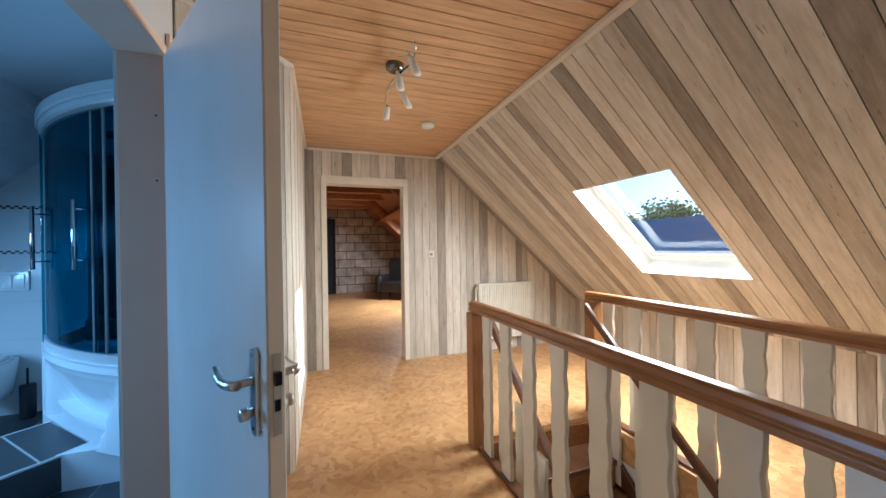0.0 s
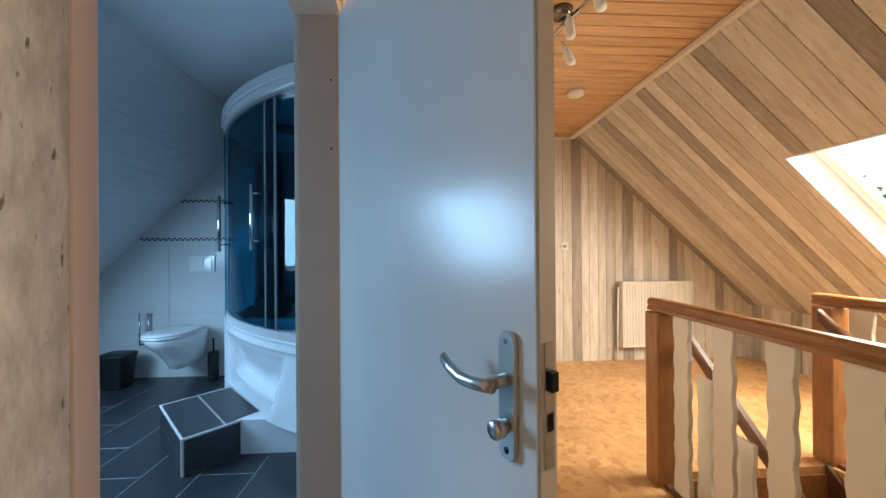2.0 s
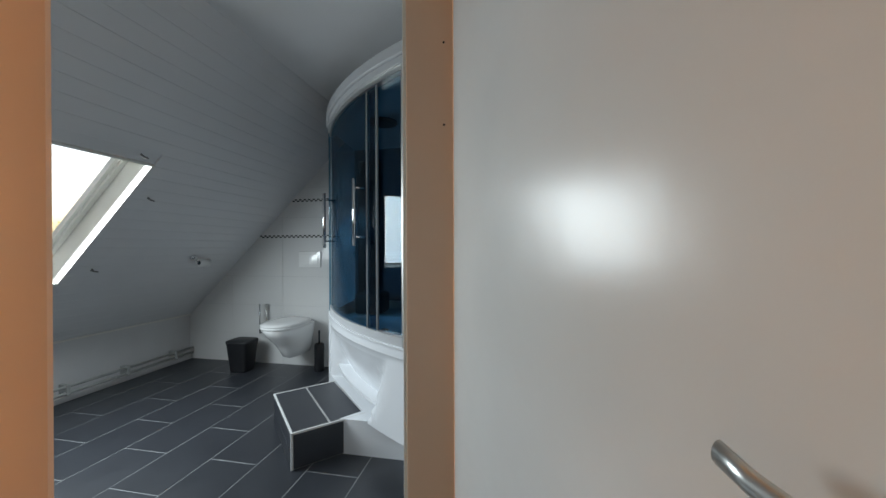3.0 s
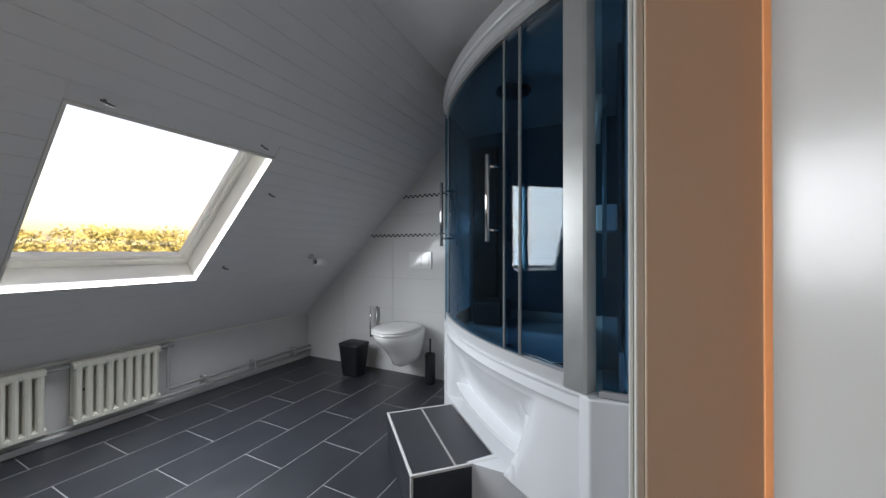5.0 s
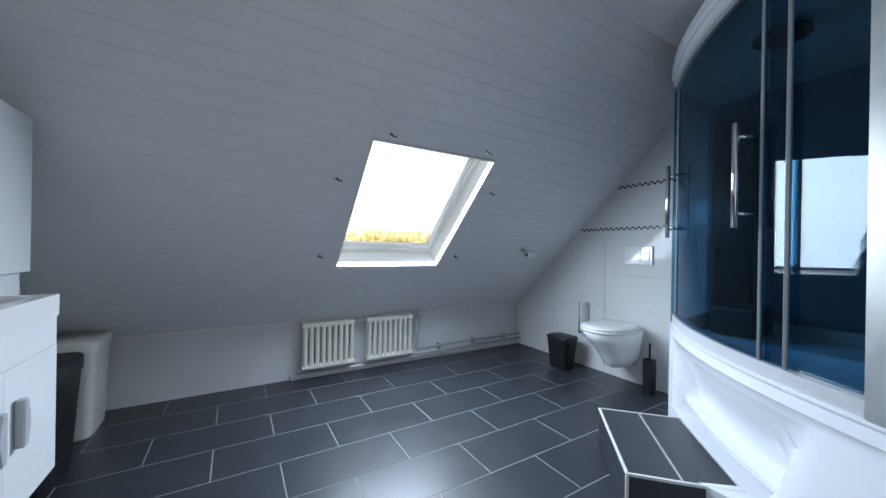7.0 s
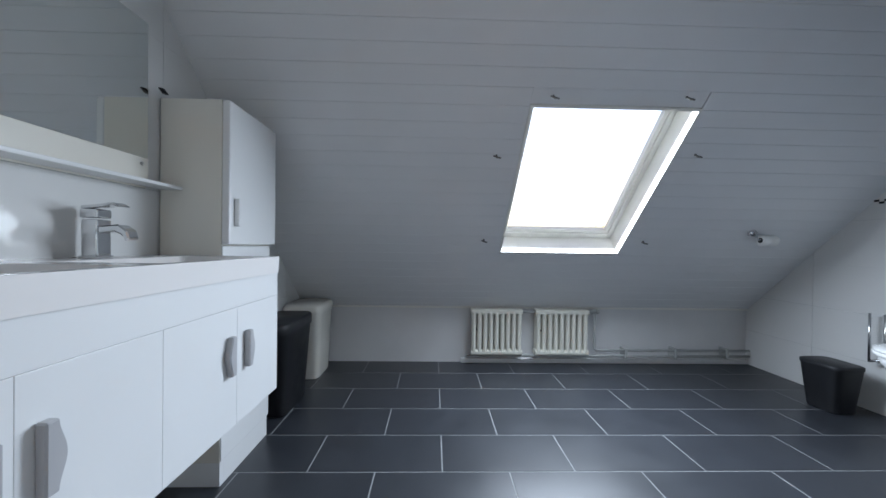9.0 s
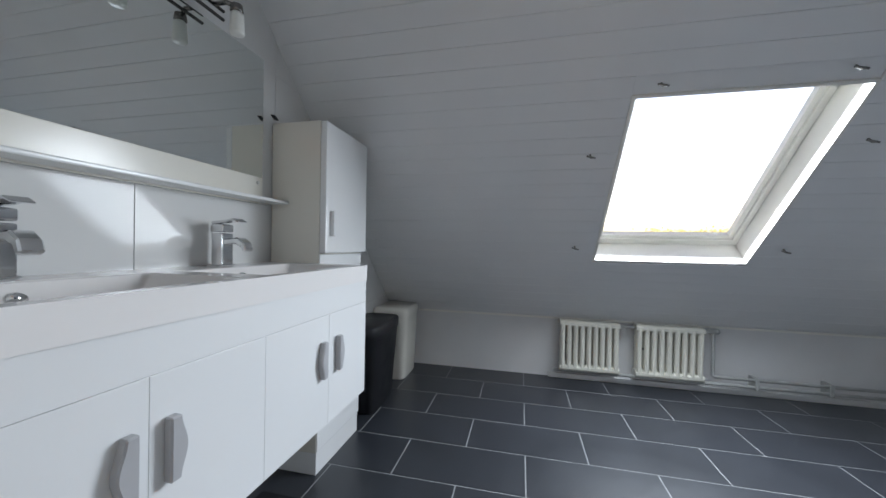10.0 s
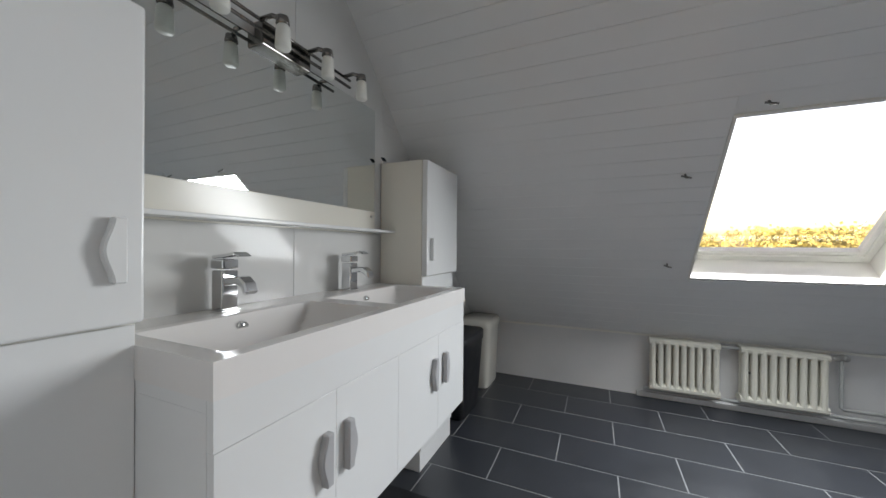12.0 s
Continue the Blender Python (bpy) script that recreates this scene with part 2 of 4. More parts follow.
def stone_paper():
    """Wallpaper printed with grey-pink stone blocks."""
    m = bpy.data.materials.new("stone_block_wallpaper")
    m.use_nodes = True
    t = m.node_tree
    b = t.nodes["Principled BSDF"]
    co = t.nodes.new("ShaderNodeTexCoord")
    mp = t.nodes.new("ShaderNodeMapping")
    mp.inputs["Rotation"].default_value = (radians(90), 0, 0)
    t.links.new(co.outputs["Object"], mp.inputs["Vector"])
    br = t.nodes.new("ShaderNodeTexBrick")
    br.inputs["Color1"].default_value = (0.52, 0.45, 0.41, 1)
    br.inputs["Color2"].default_value = (0.38, 0.33, 0.31, 1)
    br.inputs["Mortar"].default_value = (0.09, 0.07, 0.06, 1)
    br.inputs["Scale"].default_value, br.inputs["Mortar Size"].default_value = 1.0, 0.012
    br.inputs["Brick Width"].default_value, br.inputs["Row Height"].default_value = 0.48, 0.25
    t.links.new(mp.outputs["Vector"], br.inputs["Vector"])
    n = t.nodes.new("ShaderNodeTexNoise")
    n.inputs["Scale"].default_value, n.inputs["Detail"].default_value = 5, 8
    t.links.new(co.outputs["Object"], n.inputs["Vector"])
    mul = t.nodes.new("ShaderNodeMix")
    mul.data_type, mul.blend_type = "RGBA", "OVERLAY"
    mul.inputs["Factor"].default_value = 0.8
    t.links.new(br.outputs["Color"], mul.inputs[6])
    t.links.new(n.outputs["Fac"], mul.inputs[7])
    t.links.new(mul.outputs[2], b.inputs["Base Color"])
    b.inputs["Roughness"].default_value = 0.85
    return m


def glass(name, color, rough=0.0):
    m = bpy.data.materials.new(name)
    m.use_nodes = True
    t = m.node_tree
    t.nodes.remove(t.nodes["Principled BSDF"])
    tr = t.nodes.new("ShaderNodeBsdfTransparent")
    tr.inputs["Color"].default_value = (*color, 1)
    gl = t.nodes.new("ShaderNodeBsdfGlossy")
    gl.inputs["Roughness"].default_value = rough
    lw = t.nodes.new("ShaderNodeLayerWeight")
    pw = t.nodes.new("ShaderNodeMath")
    pw.operation, pw.inputs[1].default_value = "POWER", 4
    t.links.new(lw.outputs["Facing"], pw.inputs[0])
    fr = t.nodes.new("ShaderNodeMapRange")
    fr.inputs["To Min"].default_value, fr.inputs["To Max"].default_value = 0.03, 0.4
    t.links.new(pw.outputs[0], fr.inputs["Value"])
    mix = t.nodes.new("ShaderNodeMixShader")
    t.links.new(fr.outputs[0], mix.inputs[0])
    t.links.new(tr.outputs[0], mix.inputs[1])
    t.links.new(gl.outputs[0], mix.inputs[2])
    t.links.new(mix.outputs[0], t.nodes["Material Output"].inputs["Surface"])
    return m


chips = chip_floor()
stones = stone_paper()
clear_glass = glass("window_glass", (0.96, 0.98, 0.98))
blue_glass = glass("blue_tinted_glass", (0.36, 0.62, 0.73))
mirror_mat = material("mirror_silver", (0.80, 0.84, 0.83), 0.015, 1.0, vary=0.0)


# ---- mesh helpers ----
def mesh(name, verts, faces, mat, parent=None, bevel=0.0, smooth=False, segments=2):
    bm = bmesh.new()
    vs = [bm.verts.new(v) for v in verts]
    for f in faces:
        try:
            bm.faces.new([vs[i] for i in f])
        except ValueError:
            pass
    return finish(name, bm, mat, parent, bevel, smooth, segments)


def finish(name, bm, mat, parent=None, bevel=0.0, smooth=False, segments=2):
    bmesh.ops.recalc_face_normals(bm, faces=bm.faces)
    if bevel:
        bmesh.ops.bevel(bm, geom=list(bm.edges), offset=bevel, segments=segments, affect="EDGES", profile=0.5, clamp_overlap=True)
    me = bpy.data.meshes.new(name)
    bm.to_mesh(me)
    bm.free()
    if smooth:
        for p in me.polygons:
            p.use_smooth = True
    me.materials.append(mat)
    ob = new(name, me)
    if parent:
        ob.parent = parent
    return ob


BOX_FACES = [(0, 1, 2, 3), (4, 7, 6, 5), (0, 4, 5, 1), (1, 5, 6, 2), (2, 6, 7, 3), (3, 7, 4, 0)]


def box_verts(x0, x1, y0, y1, z0, z1):
    return [(x0, y0, z0), (x1, y0, z0), (x1, y1, z0), (x0, y1, z0), (x0, y0, z1), (x1, y0, z1), (x1, y1, z1), (x0, y1, z1)]


def box(name, x0, x1, y0, y1, z0, z1, mat, parent=None, bevel=0.0, segments=2):
    return mesh(name, box_verts(x0, x1, y0, y1, z0, z1), BOX_FACES, mat, parent, bevel, segments=segments)


def boxes(name, list_of, mat, parent=None, bevel=0.0):
    verts, faces = [], []
    for b in list_of:
        k = len(verts)
        verts += box_verts(*b) if len(b) == 6 else list(b)
        faces += [tuple(i + k for i in f) for f in BOX_FACES]
    return mesh(name, verts, faces, mat, parent, bevel)


def prism(name, outline, put, depth, mat, parent=None, bevel=0.0):
    """A flat outline (u, v) laid into the world by put(u, v, w), w from 0 to depth."""
    n = len(outline)
    verts = [put(u, v, 0) for u, v in outline] + [put(u, v, depth) for u, v in outline]
    faces = [tuple(range(n)), tuple(range(2 * n - 1, n - 1, -1))] + [(i, (i + 1) % n, n + (i + 1) % n, n + i) for i in range(n)]
    return mesh(name, verts, faces, mat, parent, bevel, segments=1)


def clip(poly, a, b, c):
    """Keeps the part of the outline where a*u + b*v <= c."""
    out = []
    for i, p in enumerate(poly):
        q = poly[(i + 1) % len(poly)]
        dp, dq = a * p[0] + b * p[1] - c, a * q[0] + b * q[1] - c
        if dp <= 0:
            out.append(p)
        if dp * dq < 0:
            k = dp / (dp - dq)
            out.append((p[0] + k * (q[0] - p[0]), p[1] + k * (q[1] - p[1])))
    return out


def tube(name, pts, r, mat, parent=None, sides=10):
    """A round bar through the points."""
    pts = [Vector(p) for p in pts]
    verts, faces = [], []
    for i, p in enumerate(pts):
        d = (pts[min(i + 1, len(pts) - 1)] - pts[max(i - 1, 0)]).normalized()
        u = d.cross(Vector((0, 0, 1)) if abs(d.z) < 0.9 else Vector((1, 0, 0))).normalized()
        w = d.cross(u)
        verts += [p + r * (math.cos(k * math.tau / sides) * u + math.sin(k * math.tau / sides) * w) for k in range(sides)]
    for i in range(len(pts) - 1):
        for k in range(sides):
            a, b = i * sides + k, i * sides + (k + 1) % sides
            faces.append((a, b, b + sides, a + sides))
    faces += [tuple(range(sides)), tuple(range((len(pts) - 1) * sides, len(pts) * sides))]
    return mesh(name, verts, faces, mat, parent, smooth=True)


def loft(name, rings, mat, parent=None, smooth=True):
    """Closed skin over rings of equal length, capped."""
    n = len(rings[0])
    verts = [p for r in rings for p in r]
    faces = []
    for i in range(len(rings) - 1):
        for k in range(n):
            a, b = i * n + k, i * n + (k + 1) % n
            faces.append((a, b, b + n, a + n))
    faces += [tuple(range(n)), tuple(range((len(rings) - 1) * n, len(rings) * n))]
    return mesh(name, verts, faces, mat, parent, smooth=smooth)


def ring(cx, cy, z, rx, ry, n=28, power=2.0):
    out = []
    for k in range(n):
        a = k * math.tau / n
        c, s = math.cos(a), math.sin(a)
        out.append((cx + rx * math.copysign(abs(c) ** (2 / power), c), cy + ry * math.copysign(abs(s) ** (2 / power), s), z))
    return out


def thing(name, label, category, at=(0, 0, 0), group="", kind=""):
    ob = new(name)
    ob.empty_display_size = 0.1
    ob.location = at
    return tagged(ob, label, category, group, kind)


def structure(ob, label="", category=""):
    return tagged(ob, label, category, kind="structure")


# ---- large structure ----
Y_FAR, Y_BACK = 4.105, -1.3
X_E, X_W = 3.57, -3.53
PART_L, PART_B = -0.29, -0.437
HOLE = (1.27, 2.22, -1.1, 2.27)

# floors
landing_floor = structure(boxes("floor_landing", [(PART_L, HOLE[0], Y_BACK, 11.0, -0.2, 0), (HOLE[1], X_E, Y_BACK, Y_FAR, -0.2, 0), (HOLE[0], HOLE[1], HOLE[3], Y_FAR, -0.2, 0), (HOLE[0], HOLE[1], Y_BACK, HOLE[2], -0.2, 0), (HOLE[0], X_E, Y_FAR, 11.0, -0.2, 0), (X_W, PART_L, 4.25, 11.0, -0.2, 0)], chips), "orange pressed wood chip floor sheeting", "floor")
bath_floor = structure(box("floor_bathroom", X_W - 0.1, PART_L, -0.1, 4.1, -0.2, -0.0016, grout), "grey grout bed under dark floor tiles", "floor")


def slope_box(plane, y0, y1, s0, s1, n0, n1):
    return [on_slope(plane, y, s, n) for n in (n0, n1) for (y, s) in ((y0, s0), (y1, s0), (y1, s1), (y0, s1))]


def roof(name, plane, y0, y1, s1, hole, mat, n0=0.012, n1=0.16):
    hy0, hy1, hs0, hs1 = hole
    return structure(boxes(name, [slope_box(plane, y0, hy0, -0.2, s1, n0, n1), slope_box(plane, hy1, y1, -0.2, s1, n0, n1), slope_box(plane, hy0, hy1, -0.2, hs0, n0, n1), slope_box(plane, hy0, hy1, hs1, s1, n0, n1)], mat), "sloping roof with skylight opening", "roof")


EAST_HOLE = (1.67, 2.55, 0.93, 1.99)
WEST_HOLE = (1.645, 2.513, 0.982, 2.055)
FAR_HOLE = (7.1, 8.1, 0.8, 1.7)
roof_east = roof("roof_landing", EAST, Y_BACK, Y_FAR + 0.07, 3.0, EAST_HOLE, groove_wood)
roof_west = roof("roof_bathroom", WEST, Y_BACK, Y_FAR + 0.07, 3.0, WEST_HOLE, white_y)
roof_far = roof("roof_far_room_east", EAST, Y_FAR + 0.07, 11.2, 3.0, FAR_HOLE, beam_wood, 0.0)
structure(boxes("roof_far_room_west", [slope_box(WEST, Y_FAR + 0.07, 11.2, -0.2, 3.0, 0, 0.16)], beam_wood), "wooden roof slope of far room", "roof")

# ceilings: pine boards over the landing in one mesh, plain board over the bathroom
ceil_boards = []
y = Y_BACK
while y < Y_FAR:
    ceil_boards.append((PART_L - 0.1, 1.61, y + 0.003, y + 0.087, CEIL, CEIL + 0.012))
    y += 0.09
structure(boxes("ceiling_landing", ceil_boards, pine_x, bevel=0.0025), "orange varnished pine board ceiling", "ceiling")
structure(box("ceiling_landing_back", PART_L - 0.1, 1.7, Y_BACK, Y_FAR + 0.07, CEIL + 0.016, CEIL + 0.1, dark_oak), "dark backing above pine boards", "ceiling")
structure(box("ceiling_bathroom", -1.62, PART_L - 0.1, Y_BACK, Y_FAR + 0.07, CEIL + 0.002, CEIL + 0.1, white_y), "white painted bathroom ceiling", "ceiling")
structure(box("ceiling_far_room", -1.7, 1.75, Y_FAR + 0.07, 11.2, CEIL + 0.18, CEIL + 0.25, beam_wood), "wooden ceiling of far room", "ceiling")

# outer and knee walls
structure(box("wall_knee_east", X_E, X_E + 0.12, Y_BACK, 11.2, -0.2, 0.62, groove_wood), "knee wall under the landing slope", "wall")
structure(box("wall_knee_west", X_W - 0.12, X_W, Y_BACK, 11.2, -0.2, 0.55, plaster), "low white knee wall under the slope", "wall")
structure(box("wall_back", X_W - 0.1, X_E + 0.1, Y_BACK - 0.12, Y_BACK, -2.8, 2.6, plaster), "plain back wall of landing", "wall")
structure(box("wall_far_room_end", X_W - 0.1, X_E + 0.1, 10.85, 11.0, -0.2, 2.7, stones), "grey-pink stone block wallpaper end wall", "wall")

# partition between bathroom and landing, with the door opening
DOOR_Y0, DOOR_Y1 = 0.850, 1.80
structure(boxes("wall_partition", [(PART_B, PART_L, 0.0, DOOR_Y0 - 0.04, 0, CEIL), (PART_B, PART_L, DOOR_Y1 + 0.03, Y_FAR, 0, CEIL), (PART_B, PART_L, DOOR_Y0 - 0.04, DOOR_Y1 + 0.03, 2.10, CEIL)], plaster), "white partition wall with door opening", "wall")
structure(box("wall_vanity", X_W - 0.1, PART_L, -0.08, 0.06, -0.2, 2.7, grout_light), "wall behind the washbasins", "wall")
structure(boxes("wall_landing_side", [(PART_L - 0.14, PART_L - 0.004, Y_BACK, -0.08, 0, CEIL)], plaster), "landing side wall", "wall")
structure(box("wall_toilet", X_W - 0.1, PART_B, 3.94, 4.1, -0.2, 2.7, grout_light), "white tiled wall behind the toilet", "wall")
structure(boxes("wall_far", [(PART_L - 0.1, 0.30, Y_FAR, Y_FAR + 0.14, 0, 2.6), (1.21, X_E + 0.1, Y_FAR, Y_FAR + 0.14, 0, 2.6), (0.30, 1.21, Y_FAR, Y_FAR + 0.14, 2.03, 2.6)], groove_wood), "gable partition of the landing with doorway", "wall")
# chamfered corner and side wall of the landing
side_wall = structure(prism("wall_cupboard", [(PART_L, 1.90), (0.112, 2.36), (0.112, Y_FAR), (PART_L, Y_FAR)], lambda u, v, w: (u, v, w), CEIL, groove_wood), "boarded side wall with a chamfered corner", "wall")
# stairwell
structure(boxes("wall_stairwell", [(HOLE[0] - 0.1, HOLE[0] - 0.002, HOLE[2], HOLE[3], -2.7, -0.2), (HOLE[1] + 0.002, HOLE[1] + 0.1, HOLE[2], HOLE[3], -2.7, -0.2), (HOLE[0] - 0.1, HOLE[1] + 0.1, HOLE[3], HOLE[3] + 0.1, -2.7, -0.2)], plaster), "plastered stairwell walls", "wall")
structure(box("floor_below", -1.0, X_E, Y_BACK, 2.4, -2.8, -2.7, chips), "floor of the storey below", "floor")

# door casing of the bathroom
# the frame's orange tint stands in for warm light from the landing
structure(boxes("trim_bathroom_door", [(PART_B - 0.004, PART_L + 0.003, DOOR_Y1, DOOR_Y1 + 0.03, 0, 2.10), (PART_B - 0.012, PART_L + 0.012, DOOR_Y0 - 0.04, DOOR_Y0 - 0.012, 0, 2.10), (PART_B - 0.012, PART_L + 0.012, DOOR_Y0 - 0.012, DOOR_Y1, 2.06, 2.10),
    (PART_L + 0.0035, PART_L + 0.018, DOOR_Y1 + 0.012, DOOR_Y1 + 0.085, 0, 2.16)], frame_warm, bevel=0.003), "pale bathroom door frame, paint tinted orange for warm landing light", "door frame")
structure(boxes("trim_bathroom_side", [(PART_B - 0.018, PART_B - 0.0045, DOOR_Y1 + 0.008, DOOR_Y1 + 0.075, 0, 2.13), (PART_B - 0.026, PART_B - 0.0185, DOOR_Y1 + 0.05, DOOR_Y1 + 0.075, 0, 2.13)], white_paint, bevel=0.003), "white painted stepped architrave", "door frame")
for z in (1.568, 1.823):
    tube("screw_hole", [(-0.318, DOOR_Y1 - 0.0005, z), (-0.318, DOOR_Y1 + 0.002, z)], 0.004, black_back, bpy.data.objects["trim_bathroom_door"], 8)
# casing of the far doorway
structure(boxes("trim_far_door", [(0.28, 0.338, Y_FAR - 0.022, Y_FAR + 0.16, 0, 2.095), (1.18, 1.235, Y_FAR - 0.022, Y_FAR + 0.16, 0, 2.095), (0.338, 1.18, Y_FAR - 0.022, Y_FAR + 0.16, 2.01, 2.095)], trim_white, bevel=0.003), "cream painted doorway frame", "door frame")
# ceiling battens
structure(boxes("trim_ceiling", [(1.575, 1.612, Y_BACK, Y_FAR - 0.035, CEIL - 0.035, CEIL - 0.004), (0.15, 1.612, Y_FAR - 0.035, Y_FAR - 0.012, CEIL - 0.03, CEIL - 0.004), (0.122, 0.148, 2.37, Y_FAR - 0.036, CEIL - 0.03, CEIL - 0.004)], trim_white, bevel=0.004), "cream ceiling battens", "trim")
structure(prism("trim_chamfer", [(PART_L + 0.02, 1.91), (PART_L + 0.02, 1.88), (0.148, 2.355), (0.122, 2.37)], lambda u, v, w: (u, v, CEIL - 0.03 + w), 0.026, trim_white), "cream ceiling batten", "trim")


# ---- skylights ----
def skylight(name, plane, hole, label):
    y0, y1, s0, s1 = hole
    root = structure(thing(name, label, "skylight"), label, "skylight")
    t = 0.012
    D = 0.2
    boxes("lining", [slope_box(plane, y0, y0 + t, s0, s1, -0.004, D), slope_box(plane, y1 - t, y1, s0, s1, -0.004, D), slope_box(plane, y0 + t, y1 - t, s0, s0 + t, -0.004, D), slope_box(plane, y0 + t, y1 - t, s1 - t, s1, -0.004, D)], white_paint, root)
    f = 0.032
    a0, a1, b0, b1 = y0 + t, y1 - t, s0 + t, s1 - t
    boxes("frame", [slope_box(plane, a0, a0 + f, b0, b1, 0.15, 0.21), slope_box(plane, a1 - f, a1, b0, b1, 0.15, 0.21), slope_box(plane, a0 + f, a1 - f, b0, b0 + f, 0.15, 0.21), slope_box(plane, a0 + f, a1 - f, b1 - f * 1.4, b1, 0.15, 0.21)], white_paint, root, bevel=0.004)
    g = 0.024
    c0, c1, d0, d1 = a0 + f, a1 - f, b0 + f, b1 - f * 1.4
    boxes("sash", [slope_box(plane, c0, c0 + g, d0, d1, 0.165, 0.20), slope_box(plane, c1 - g, c1, d0, d1, 0.165, 0.20), slope_box(plane, c0 + g, c1 - g, d0, d0 + g, 0.165, 0.20), slope_box(plane, c0 + g, c1 - g, d1 - g, d1, 0.165, 0.20)], white_paint, root, bevel=0.003)
    pane = boxes("pane", [slope_box(plane, c0 + g, c1 - g, d0 + g, d1 - g, 0.18, 0.184)], clear_glass, root)
    pane.visible_shadow = False
    boxes("flashing", [slope_box(plane, y0 - 0.12, y0, s0 - 0.1, s1 + 0.15, 0.161, 0.24), slope_box(plane, y1, y1 + 0.12, s0 - 0.1, s1 + 0.15, 0.161, 0.24), slope_box(plane, y0, y1, s0 - 0.1, s0, 0.161, 0.24), slope_box(plane, y0, y1, s1, s1 + 0.15, 0.161, 0.215)], roof_tile, root)
    return root


skylight("window_bathroom", WEST, WEST_HOLE, "white framed roof window in the white slope")
skylight("window_landing", EAST, EAST_HOLE, "white framed roof window in the boarded slope")
skylight("window_far_room", EAST, FAR_HOLE, "roof window of the far room")


# ---- landing: door leaf ----
def bathroom_door():
    root = thing("door", "white painted flush door standing ajar, aluminium lever handle", "door", (-0.288, 1.785, 0))
    hx, hy, fx, fy = -0.288, 1.785, 0.176, 0.97
    ang = math.atan2(fy - hy, fx - hx)
    root.rotation_euler = (0, 0, ang)
    L = math.hypot(fx - hx, fy - hy)
    T = 0.04
    box("leaf", 0.004, L, 0, T, 0.012, 2.05, door_paint, root, bevel=0.003)
    tagged(box("edge_strip", L + 0.0005, L + 0.003, 0.004, T - 0.004, 0.012, 2.05, trim_white, root), "cream unpainted edge")
    tagged(prism("lock_plate", [(0.011, 0.885), (0.029, 0.885), (0.029, 1.062), (0.011, 1.062)], lambda u, v, w: (L + 0.003 + w, u, v), 0.002, steel, root), "steel lock plate")
    boxes("bolt", [(L + 0.005, L + 0.016, 0.012, 0.026, 0.995, 1.022), (L + 0.0055, L + 0.0065, 0.014, 0.026, 0.937, 0.962)], black_back, root, 0.002)
    for side in (-1, 1):
        y0 = 0.0 if side < 0 else T
        px = L - 0.052
        outline = []
        for k in range(24):
            a = k * math.tau / 24
            outline.append((px + 0.018 * math.cos(a), (1.052 if math.sin(a) >= 0 else 0.893) + 0.018 * math.sin(a)))
        plate = prism("backplate", outline, lambda u, v, w: (u, y0 + side * (0.0005 + w), v), 0.009, steel, root, bevel=0.002)
        tube("lever_neck", [(px, y0 + side * 0.009, 0.998), (px, y0 + side * 0.046, 0.998)], 0.0095, steel, root, 12)
        loft("lever", [[(px + dx, y0 + side * (0.05 + dy) + 0.009 * math.cos(k * math.tau / 14), 0.998 + dz + 0.0105 * math.sin(k * math.tau / 14)) for k in range(14)] for dx, dy, dz in ((0.010, -0.006, 0.0), (0.002, 0.0, 0.0), (-0.018, 0.004, -0.002), (-0.05, 0.006, -0.003), (-0.078, 0.004, 0.002), (-0.104, 0.002, 0.012))], steel, root)
        loft("knob", [[(px + r * math.cos(k * math.tau / 16), y0 + side * d, 0.929 + r * math.sin(k * math.tau / 16)) for k in range(16)] for d, r in ((0.009, 0.010), (0.018, 0.010), (0.020, 0.0135), (0.034, 0.0145), (0.037, 0.012))], steel, root)
        tube("screw", [(px, y0 + side * 0.0095, 1.055), (px, y0 + side * 0.0105, 1.055)], 0.004, chrome, root, 8)
        tube("screw", [(px, y0 + side * 0.0095, 0.892), (px, y0 + side * 0.0105, 0.892)], 0.005, black_back, root, 8)
    return root


bathroom_door()


# ---- landing: stairs and banisters ----
def wavy_baluster(name, width=0.1, thick=0.022, height=0.86):
    """Flat upright board with scalloped edges."""
    n = 22
    left, right = [], []
    for i in range(n + 1):
        z = height * i / n
        w = width / 2 - 0.009 * (0.5 + 0.5 * math.sin(i * 1.75)) * (1 if 2 < i < n - 1 else 0)
        w2 = width / 2 - 0.009 * (0.5 + 0.5 * math.sin(i * 1.75 + 0.9)) * (1 if 2 < i < n - 1 else 0)
        left.append((-w, z))
        right.append((w2, z))
    return prism(name, left + right[::-1], lambda u, v, w: (w - thick / 2, u, v), thick, baluster_white, None, bevel=0.002)


def banister(x, label, y1, y0):
    root = thing("banister", label, "banister", (x, y1, 0), "stair banisters")
    box("newel", -0.06, 0.045, -0.05, 0.05, 0, 0.865, oak_v, root, bevel=0.008)
    L = y1 - y0
    prof = [(-0.034, 0.868), (-0.034, 0.885), (-0.026, 0.893), (-0.034, 0.905), (-0.03, 0.922), (-0.018, 0.930), (0.018, 0.930), (0.03, 0.922), (0.034, 0.905), (0.026, 0.893), (0.034, 0.885), (0.034, 0.868)]
    prism("handrail", prof, lambda u, v, w: (u, 0.07 - w, v), L + 0.07, oak, root, bevel=0.002)
    box("base_rail", -0.03, 0.03, -L, -0.051, -0.02, 0.022, dark_oak, root, bevel=0.004)
    first = None
    y = -0.14
    while y > -L:
        if first is None:
            first = wavy_baluster("baluster")
            first.parent = root
            ob = first
        else:
            ob = new("baluster", first.data)
            ob.parent = root
        ob.location = (0, y, 0.008)
        y -= 0.228
    return root


